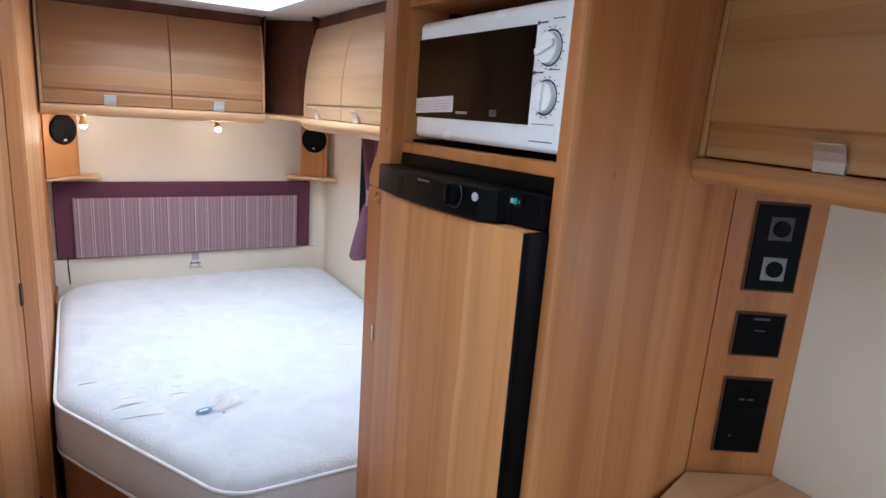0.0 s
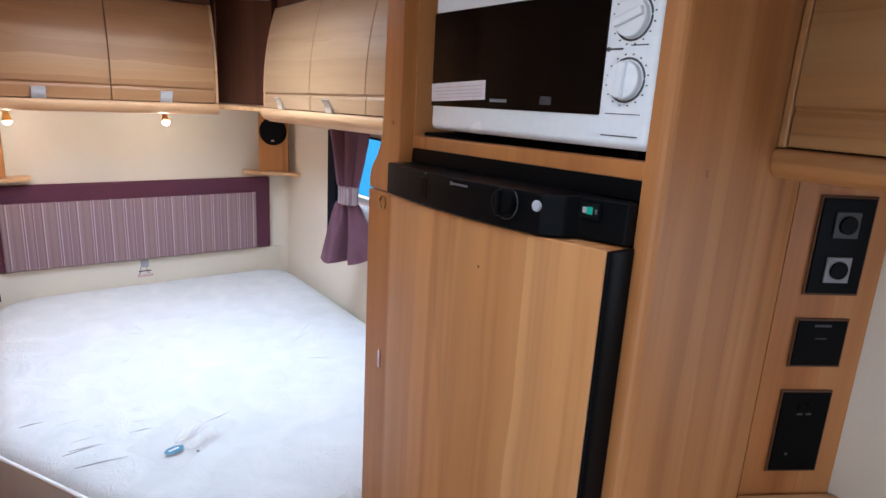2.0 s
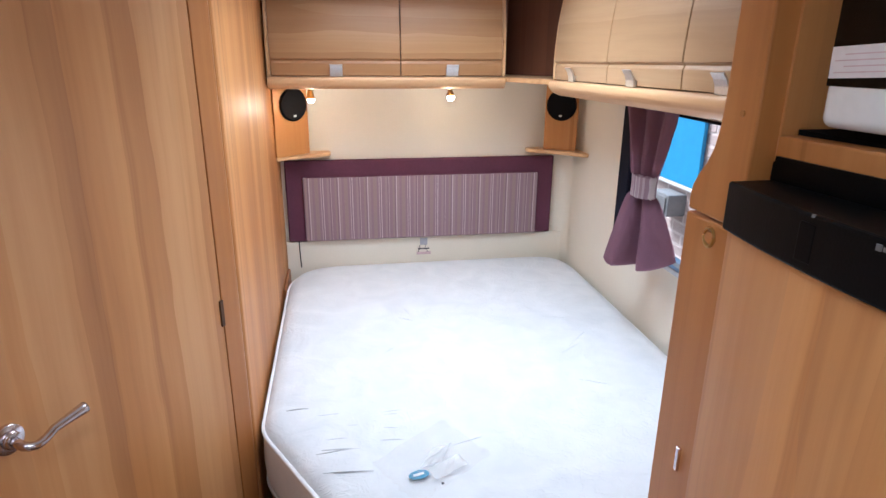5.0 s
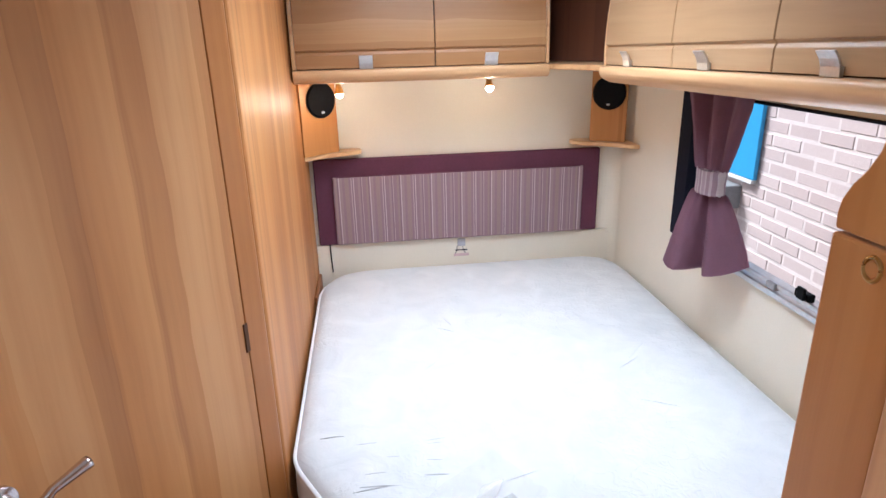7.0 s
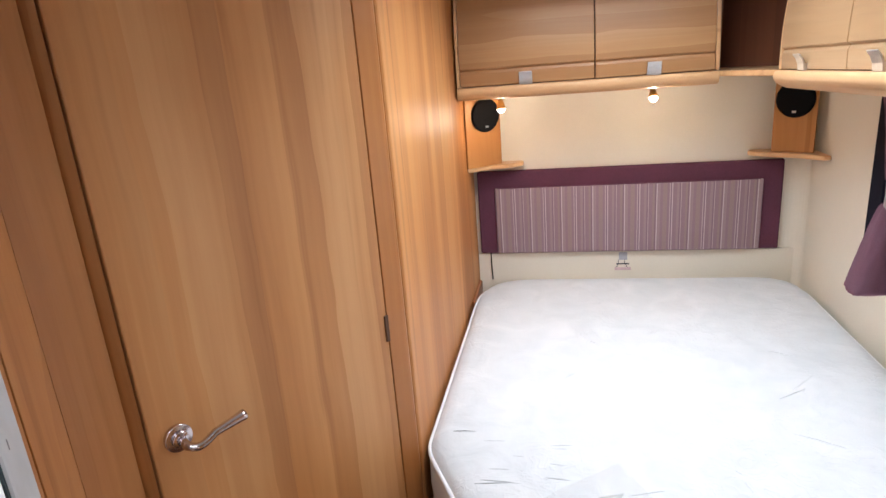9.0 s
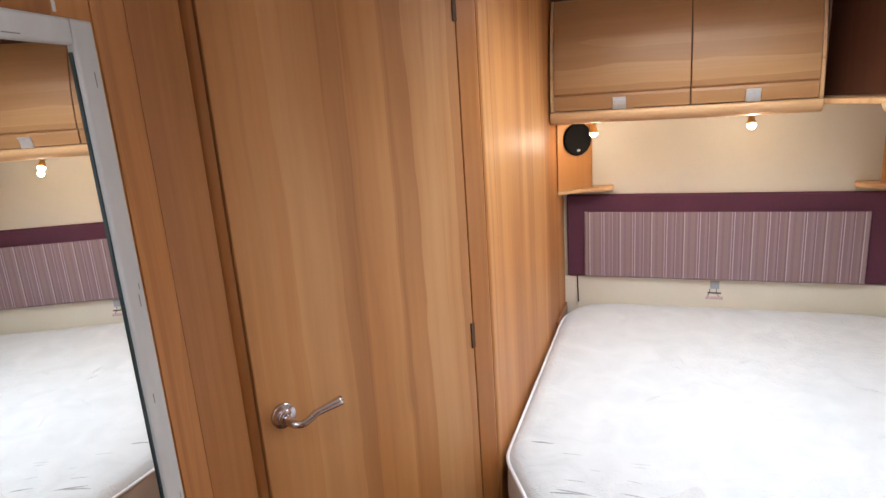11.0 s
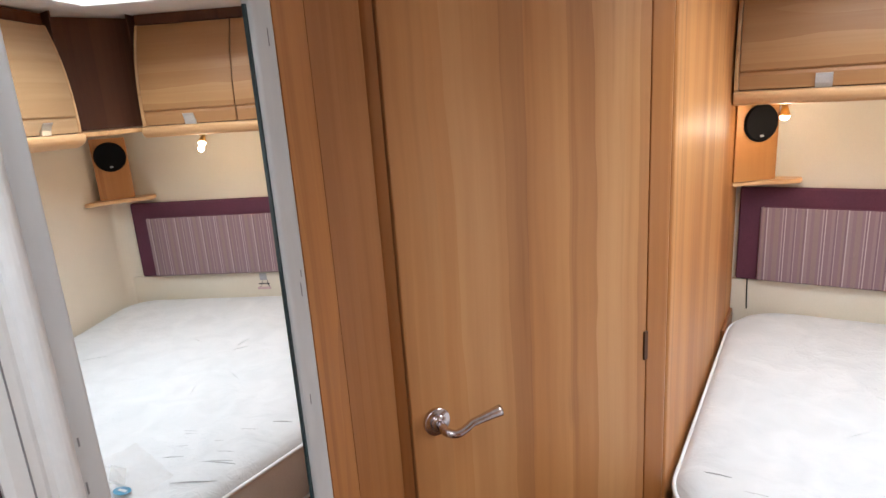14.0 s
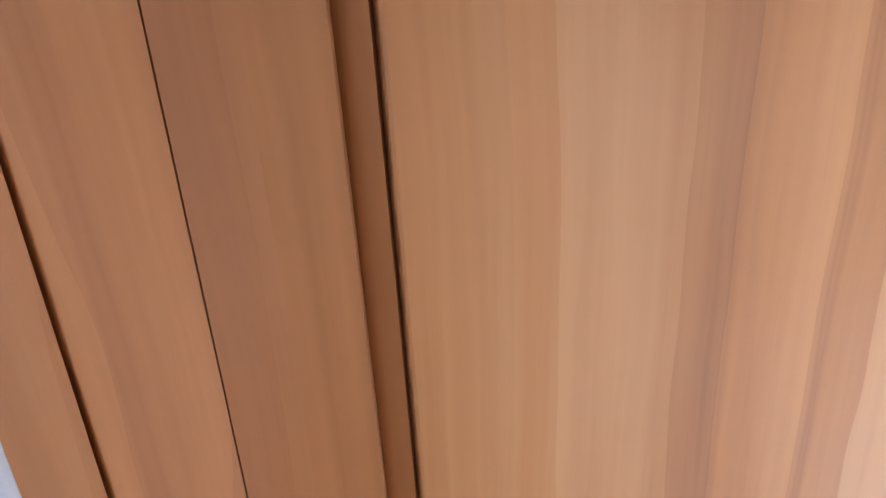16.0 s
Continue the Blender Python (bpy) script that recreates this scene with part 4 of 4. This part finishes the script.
def curtain():
    t = thing("curtain", (1.30, 2.52, 0.85), "plum curtain gathered by a striped tieback", "curtain")

    def drape(name, top_edge, low_edge, folds, depth, flare, hem, seedv):
        """Cloth between two plan chords (start, end) at two heights; folds gather at the narrow end."""
        (a0, a1, za), (b0, b1, zb) = top_edge, low_edge
        bm, n, m, prev = bmesh.new(), 72, 22, None
        for j in range(m + 1):
            v = j / m
            s = v ** flare
            p, q = Vector(a0).lerp(Vector(b0), s), Vector(a1).lerp(Vector(b1), s)
            d = (q - p).normalized()
            out = Vector((d.y, -d.x))
            if out.x > 0:
                out = -out
            row = []
            for i in range(n + 1):
                u = i / n
                pleat = 0.0
                for centre, width, sign in folds:
                    w = width * (0.45 + 0.75 * (s if zb < 1.1 else 1 - s))
                    k = (u - centre) / w
                    pleat += sign * math.exp(-k * k)
                amp = depth * (0.35 + 0.65 * (s if zb < 1.1 else 1 - s))
                pleat += 0.35 * noise.noise((u * 7 + seedv, v * 1.6, seedv)) + 0.12 * noise.noise((u * 19, v * 7, seedv))
                at = p.lerp(q, u) + out * amp * pleat
                z = za + (zb - za) * v + hem * v * (math.sin(math.pi * u) * -1.0 + 0.35 * math.sin(9 * u + seedv) * 0.5)
                row.append(bm.verts.new((at.x, at.y, z + 0.062 * u * v * (1 if hem else 0))))
            if prev:
                for i in range(n):
                    bm.faces.new((prev[i], prev[i + 1], row[i + 1], row[i]))
            prev = row
        bmesh.ops.solidify(bm, geom=bm.faces, thickness=0.0025)
        part(name, bm, M_CURTAIN, t, "", True)

    drape("upper_drape", ((1.290, 2.760), (1.318, 2.425), 1.430), ((1.262, 2.622), (1.306, 2.508), 1.195), [(0.16, 0.09, 1.0), (0.30, 0.06, -1.2), (0.50, 0.08, 0.7), (0.66, 0.05, -0.8), (0.86, 0.12, 1.0)], 0.026, 1.0, 0.0, 1)
    drape("lower_drape", ((1.255, 2.612), (1.306, 2.510), 1.130), ((1.215, 2.672), (1.336, 2.392), 0.868), [(0.20, 0.13, 1.0), (0.42, 0.07, -1.3), (0.64, 0.13, 1.1), (0.93, 0.08, -0.5)], 0.034, 0.72, 0.034, 4)
    ring = []
    for k in range(32):
        a = 2 * math.pi * k / 32
        ring.append((1.283 + 0.037 * math.sin(a), 2.560 + 0.060 * math.cos(a)))
    bm = bmesh.new()
    rows = []
    for z, k in ((1.124, 0.98), (1.130, 1.02), (1.160, 1.0), (1.194, 1.03), (1.200, 0.99)):
        rows.append([bm.verts.new((1.283 + (x - 1.283) * k, 2.560 + (y - 2.560) * k, z + 0.003 * math.sin(3 * i))) for i, (x, y) in enumerate(ring)])
    for a, b in zip(rows, rows[1:]):
        for i in range(32):
            bm.faces.new((a[i], a[(i + 1) % 32], b[(i + 1) % 32], b[i]))
    bmesh.ops.solidify(bm, geom=bm.faces, thickness=0.003)
    part("tieback", bm, M_TIE, t, "pale striped tieback", True)


curtain()

# ---- tall unit with fridge and microwave ----
FX = 0.738


def tall_unit():
    t = thing("tall_unit", (1.05, 1.03, 0), "walnut tall unit around a fridge and microwave", "tall cabinet")
    # left gable: slim above, wider below with a curved shoulder
    part("upper_post", prism([(1.266, 1.405), (1.380, 1.405), (1.382, 1.42), (1.379, 1.438), (1.368, 1.457), (1.353, 1.475), (1.342, 1.495), (1.335, 1.525), (1.332, 1.57), (1.326, CEIL - 0.002), (1.266, CEIL - 0.002)], 0.722, 0.757, "x", 0.003), M_TRIM, t)
    part("screw_cap", disc((0.7215, 1.292, 1.545), (-1, 0, 0), 0.004, 0.003, 12), M_ORANGE, t)
    low = part("lower_post", box(0.720, 0.753, 1.268, 1.381, 0, 1.402, 0.004), M_TRIM, t)
    lock = part("lock", tube([(0.7185, 1.318 + 0.0105 * math.cos(a), 1.381 + 0.0125 * math.sin(a)) for a in [2 * math.pi * k / 24 for k in range(24)]], 0.0024, 8, True), M_BRASS, low, "small round brass push lock")
    part("button", disc((0.7190, 1.318, 1.381), (-1, 0, 0), 0.0085, 0.003, 24, 0.0008), M_TRIM, lock)
    part("strike", box(0.7155, 0.7205, 1.308, 1.316, 1.016, 1.056, 0.001), M_CHROME, low, "small steel strike plate")
    part("left_gable", box(0.754, EAST - 0.002, 1.262, 1.290, 0, CEIL - 0.002), M_WOOD, t)
    # Back, floor and side sheet are black in place of the niche's shade.
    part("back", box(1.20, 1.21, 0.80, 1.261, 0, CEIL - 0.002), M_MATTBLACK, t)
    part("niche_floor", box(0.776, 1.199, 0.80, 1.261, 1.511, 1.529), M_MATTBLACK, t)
    part("niche_lining", box(0.850, 1.199, 1.2575, 1.2605, 1.5295, 1.8145), M_MATTBLACK, t, "black sheet for the shade in the microwave niche")
    rail = box(0.749, 0.779, 0.7205, 1.261, 1.503, 1.529, 0.003)
    for v in rail.verts:
        v.co.z += 0.024 * (0.99 - v.co.y)
    part("shelf_rail", rail, M_TRIM, t, "wooden rail between fridge and microwave")
    part("niche_top", box(0.748, 0.95, 0.7205, 1.261, 1.815, CEIL - 0.002, 0.003), M_TRIM, t)
    side = [(0.745, 0.7195), (0.745, 0.704), *[(0.759 - 0.014 * math.cos(a), 0.704 - 0.014 * math.sin(a)) for a in (0.4, 0.8, 1.2, 1.57)]]
    curve = [(0.759, 0.690), (0.90, 0.705), (1.06, 0.726), (1.18, 0.748), (1.262, 0.768), (1.305, 0.777)]
    back = [(1.305, 0.80), (0.80, 0.7200)]
    part("right_gable", prism(side[:-1] + curve + back, 0, CEIL - 0.002), M_WOOD, t, "walnut gable with a rounded front edge", False)
    part("screw_cap", disc((0.86, 0.7005, 1.52), (0, -1, 0), 0.004, 0.004, 12), M_TRIM, t)


tall_unit()


def fridge():
    t = thing("fridge", (1.0, 1.0, 0), "black fridge with a walnut door panel", "fridge")
    part("cabinet", box(0.745, 1.18, 0.790, 1.258, 0.02, 1.50, 0.003), M_BLACK, t)

    def bow(y):
        u = (y - 0.70) / (1.268 - 0.70)
        return 0.694 - 0.032 * math.sin(math.pi * min(1, max(0, u))) ** 0.8

    ys = [0.722 + (1.248 - 0.722) * i / 16 for i in range(17)]
    door = [(bow(y) + 0.006, y) for y in ys] + [(0.742, 1.248), (0.742, 0.722)]
    d = part("door", prism(door, 0.05, 1.419, "z", 0.002), M_DOOR, t, "bowed walnut veneer door")
    part("edge_trim", prism([(0.703, 0.7150), (0.697, 0.7165), (0.694, 0.7215), (0.744, 0.7215), (0.744, 0.7150)], 0.05, 1.419, "z", 0.003), M_BLACK, d, "black plastic door edge")
    part("screw", disc((bow(0.940) + 0.005, 0.940, 1.349), (-1, 0, 0), 0.0026, 0.004, 12), M_BRASS, d)
    panel = [(bow(y) - 0.003, y) for y in ys if y > 0.795] + [(0.742, 1.248), (0.742, 0.7180), (0.724, 0.7180), (0.712, 0.786), (0.692, 0.794)]
    p = part("control_panel", prism(panel, 1.4215, 1.479, "z", 0.003), M_BLACK, t, "black control panel")
    part("top_ledge", prism([(0.7445, 1.252), (0.7445, 0.7205), (0.748, 0.7205), (0.748, 1.252)], 1.480, 1.506), M_BLACK, t)
    kx = bow(0.878) - 0.004
    k = part("knob", disc((kx - 0.006, 0.878, 1.460), (-1, 0, 0), 0.021, 0.016, 36, 0.003), M_BLACK, p, "round black dial")
    part("grip", box(kx - 0.022, kx - 0.013, 0.875, 0.881, 1.442, 1.478, 0.002), M_BLACK, k)
    part("dial_mark", tube([(kx - 0.003, 0.878 + 0.024 * math.cos(a), 1.460 + 0.024 * math.sin(a)) for a in [math.pi * (0.75 + 1.2 * i / 20) for i in range(21)]], 0.0009, 6), M_GREYLINE, p)
    part("button", disc((bow(0.826) - 0.003, 0.826, 1.462), (-1, 0, 0), 0.0078, 0.006, 28, 0.002), M_PALEGREY, p, "round white button")
    part("switch_frame", box(0.7100, 0.7160, 0.754, 0.789, 1.451, 1.472, 0.001), M_MATTBLACK, p)
    part("switch", box(0.7085, 0.7120, 0.764, 0.774, 1.457, 1.467, 0.001), M_GREEN, p, "lit green rocker switch")
    part("switch_mark", box(0.7085, 0.7120, 0.7745, 0.781, 1.458, 1.466, 0.001), M_PALEGREY, p)
    part("lamp_mark", box(0.7092, 0.7120, 0.7565, 0.760, 1.459, 1.465), M_DIMPRINT, p)
    lx = bow(0.985) - 0.0035
    for i in range(7):
        y = 1.004 - i * 0.0055
        part("lettering", box(lx - 0.0006, lx + 0.002, y - 0.0038, y, 1.4688, 1.4722), M_DIMPRINT, p)
    part("emblem", box(lx - 0.0006, lx + 0.002, 1.006, 1.011, 1.468, 1.4735), M_DIMPRINT, p)
    hx = bow(1.09) - 0.003
    part("latch", box(hx - 0.0015, hx + 0.006, 1.080, 1.100, 1.432, 1.470, 0.001), M_BLACK, p)
    part("latch_tip", disc((hx, 1.086, 1.4775), (0, 0, 1), 0.002, 0.003, 12), M_DIMPRINT, p)
    sloped(t, 0.99)


fridge()


def microwave():
    t = thing("microwave", (0.95, 0.955, 1.53), "white compact microwave with two dials", "microwave")
    x = 0.747
    y0, y1, z0, z1 = 0.7215, 1.203, 1.546, 1.786
    b = part("body", box(x + 0.0265, 0.92, y0 + 0.002, y1 - 0.002, z0, z1, 0.006, 3), M_WHITE, t)
    part("fascia", box(x, x + 0.026, y0, y1, z0 - 0.002, z1 - 0.004, 0.012, 5), M_WHITE, t, "", True)
    d = part("door_window", box(x - 0.002, x + 0.003, 0.803, 1.198, 1.587, 1.747, 0.0012), M_SCREEN, t, "dark door window")
    tilt = Matrix.Translation((0, 1.12, 1.613)) @ Matrix.Rotation(radians(-2.5), 4, "X") @ Matrix.Translation((0, -1.12, -1.613))

    def tilted(bm):
        bmesh.ops.transform(bm, matrix=tilt, verts=bm.verts)
        return bm

    s = part("sticker", tilted(box(x - 0.0035, x - 0.0022, 1.044, 1.1955, 1.598, 1.629)), M_STICK, d, "pale safety sticker")
    for i in range(4):
        part("print_line", tilted(box(x - 0.0041, x - 0.0036, 1.050, 1.189 - 0.012 * (i % 2), 1.603 + i * 0.0058, 1.6042 + i * 0.0058)), M_PINK, s)
    part("brand_mark", box(x - 0.0035, x - 0.0022, 0.990, 1.030, 1.598, 1.603), M_GREYPLATE, d)
    part("rating_mark", box(x - 0.0035, x - 0.0022, 0.893, 0.915, 1.597, 1.609), M_GREYLINE, d)
    for zc, turn in ((1.708, 1.25), (1.632, 0.05)):
        yc = 0.765
        k = part("dial", disc((x - 0.005, yc, zc), (-1, 0, 0), 0.0240, 0.011, 40, 0.002), M_WHITE, t, "white rotary dial")
        part("dial_ring", tube([(x - 0.0005, yc + 0.0272 * math.cos(a), zc + 0.0272 * math.sin(a)) for a in [2 * math.pi * i / 40 for i in range(40)]], 0.0014, 6, True), M_GREYLINE, k)
        gb = box(-0.004, 0.004, -0.0055, 0.0055, -0.0225, 0.0225, 0.002)
        bmesh.ops.transform(gb, matrix=Matrix.Translation((x - 0.0125, yc, zc)) @ Matrix.Rotation(turn, 4, "X"), verts=gb.verts)
        part("grip", gb, M_WHITE, k)
        for i in range(16):
            a = 2 * math.pi * i / 16 + 0.2
            y, z = yc + 0.0322 * math.cos(a), zc + 0.0322 * math.sin(a)
            part("tick", box(x - 0.0008, x + 0.001, y - 0.0011, y + 0.0011, z - 0.0009, z + 0.0009), M_GREYLINE, t)
    for z in (1.671, 1.748):
        part("panel_print", box(x - 0.0008, x + 0.001, 0.776, 0.796, z - 0.0012, z + 0.0012), M_GREYLINE, t)
        part("panel_dot", disc((x - 0.0004, 0.799, z), (-1, 0, 0), 0.003, 0.002, 12), M_GREYLINE, t)
        part("panel_print", box(x - 0.0008, x + 0.001, 0.738, 0.764, z + 0.003, z + 0.0045), M_GREYLINE, t)
    part("button_seam", box(x - 0.0008, x + 0.001, 0.738, 0.793, 1.589, 1.5900), M_GREYLINE, t)
    part("button_seam", box(x - 0.0008, x + 0.001, 0.738, 0.797, 1.5605, 1.562), M_GREYLINE, t)
    for yy in (0.78, 1.14):
        part("foot", disc((0.81, yy, 1.5375), (0, 0, 1), 0.012, 0.0145, 16), M_BLACK, t)
    sloped(t, 0.96, 0.018)


microwave()

# ---- kitchen corner ----
PA, PB = Vector((1.309, 0.777)), Vector((KEAST - 0.001, 0.672))
setting("panel_sockets", slab(PA, PB, 0.0, CEIL - 0.002, 0.02, 0.001), M_WOOD, "walnut corner panel that carries the sockets", "panel")
worktop = thing("worktop", (1.3, 0.0, 0.8), "pale walnut kitchen worktop beside the tall unit", "worktop")
part("top", prism([(0.98, -1.2), (0.98, 0.45), (1.06, 0.70), (1.30, 0.774), (KEAST - 0.002, 0.668), (KEAST - 0.002, -1.2)], 0.775, 0.805, "z", 0.006, 3), M_LIP, worktop)
part("edging", prism([(0.972, -1.2), (0.972, 0.452), (0.9795, 0.449), (0.9795, -1.2)], 0.774, 0.806, "z", 0.002), M_TRIM, worktop, "darker wooden front edge")
unit = thing("kitchen_base_unit", (1.3, -0.3, 0), "walnut kitchen base unit under the worktop", "cabinet")
part("carcass", box(1.02, KEAST - 0.003, -1.15, 0.60, 0.08, 0.774, 0.003), M_WOOD, unit)


def plates():
    d = (PB - PA).normalized()
    n = Vector((d.y, -d.x))

    def plate(name, s0, s1, z0, z1, label):
        a, b = PA + d * s0 + n * 0.001, PA + d * s1 + n * 0.001
        m = (a + b) / 2
        t = thing(name, (*m, (z0 + z1) / 2), label, "socket")
        part("rim", slab(a + n * 0.004, b + n * 0.004, z0, z1, 0.004, 0.0015), M_BRONZE, t, "dark bronze rim")
        part("plate", slab(a + d * 0.005 + n * 0.007, b - d * 0.005 + n * 0.007, z0 + 0.005, z1 - 0.005, 0.006, 0.001), M_BLACK, t, "black face plate")
        return t, Vector((m.x, m.y)) + n * 0.007

    w0, w1 = 0.047, 0.162
    t, m = plate("switch_panel", 0.047, 0.165, 1.258, 1.458, "tall black panel with two square controls")
    for z, mat in ((1.402, M_GREYLINE), (1.312, M_GREYPLATE)):
        q = part("control", slab(m - d * 0.026 + n * 0.004, m + d * 0.026 + n * 0.004, z - 0.026, z + 0.026, 0.004, 0.0015), mat, t, "square grey control")
        part("dial", disc((*(m + n * 0.006), z), (n.x, n.y, 0), 0.018, 0.006, 28, 0.001), M_BLACK, q)
    t, m = plate("double_socket", w0, w1, 1.103, 1.209, "black socket plate with a flap")
    part("flap_line", slab(m - d * 0.018 + n * 0.001, m + d * 0.018 + n * 0.001, 1.192, 1.197, 0.001), M_GREYLINE, t)
    part("flap_line", slab(m - d * 0.012 + n * 0.001, m + d * 0.012 + n * 0.001, 1.166, 1.168, 0.001), M_GREYLINE, t)
    t, m = plate("power_socket", w0, w1, 0.860, 1.051, "tall black mains socket plate")
    for s in (-0.010, 0.010):
        part("neon", slab(m + d * (s - 0.006) + n * 0.001, m + d * (s + 0.006) + n * 0.001, 0.996, 1.000, 0.001), M_GREYLINE, t)
        part("rocker", slab(m + d * (s - 0.007) + n * 0.003, m + d * (s + 0.007) + n * 0.003, 1.006, 1.022, 0.003, 0.001), M_BLACK, t)
    part("pin_hole", disc((*(m - d * 0.022 + n * 0.001), 0.905), (n.x, n.y, 0), 0.003, 0.002, 10), M_GREYLINE, t)


plates()

# ---- outside the bed window ----
BX = 2.40
tagged(part("ground", box(-30, 30, -30, 30, -0.60, -0.55), M_GROUND), "grey asphalt ground outside", "ground", kind="structure")
shed = thing("brick_building", (BX, 3.2, -0.55), "pink brick building outside the bed window", "building")
part("mortar_wall", box(BX - 0.0100, BX + 0.25, -1.5, 8.0, -0.55, 3.2), M_MORTAR, shed, "pale mortar wall")
blue = thing("blue_shutter", (BX, 4.5, 0.8), "bright blue painted sheet on a brick wall", "shutter")
part("sheet", box(BX - 0.045, BX - 0.02, 3.925, 5.4, 0.80, 2.1, 0.004), M_BLUE, blue)
part("edge", box(BX - 0.05, BX - 0.012, 3.935, 5.4, 0.775, 0.797, 0.004), M_UPVC, blue, "white sill strip")
meter = thing("meter_box", (BX, 4.2, 0.6), "grey meter box on a brick wall", "meter box")
part("case", box(BX - 0.14, BX - 0.012, 4.06, 4.26, 0.60, 0.74, 0.008), M_METER, meter)
part("cover", box(BX - 0.15, BX - 0.141, 4.08, 4.24, 0.615, 0.725, 0.006), M_GREYPLATE, meter)


def bricks():
    rnd = random.Random(7)
    bm = box(-0.012, 0.012, -0.1060, 0.1060, -0.0310, 0.0310, 0.004, 1)
    me = bpy.data.meshes.new("brick")
    bm.to_mesh(me)
    bm.free()
    me.materials.append(M_BRICK)
    base = Vector(shed.location)
    for j in range(22):
        for i in range(13):
            z = 0.06 + j * 0.075
            y = 2.05 + i * 0.225 + (0.1125 if j % 2 else 0)
            ob = new("brick", me)
            ob.parent = shed
            ob.location = Vector((BX + rnd.uniform(-0.003, 0.002), y + rnd.uniform(-0.002, 0.002), z + rnd.uniform(-0.0015, 0.0015))) - base


bricks()
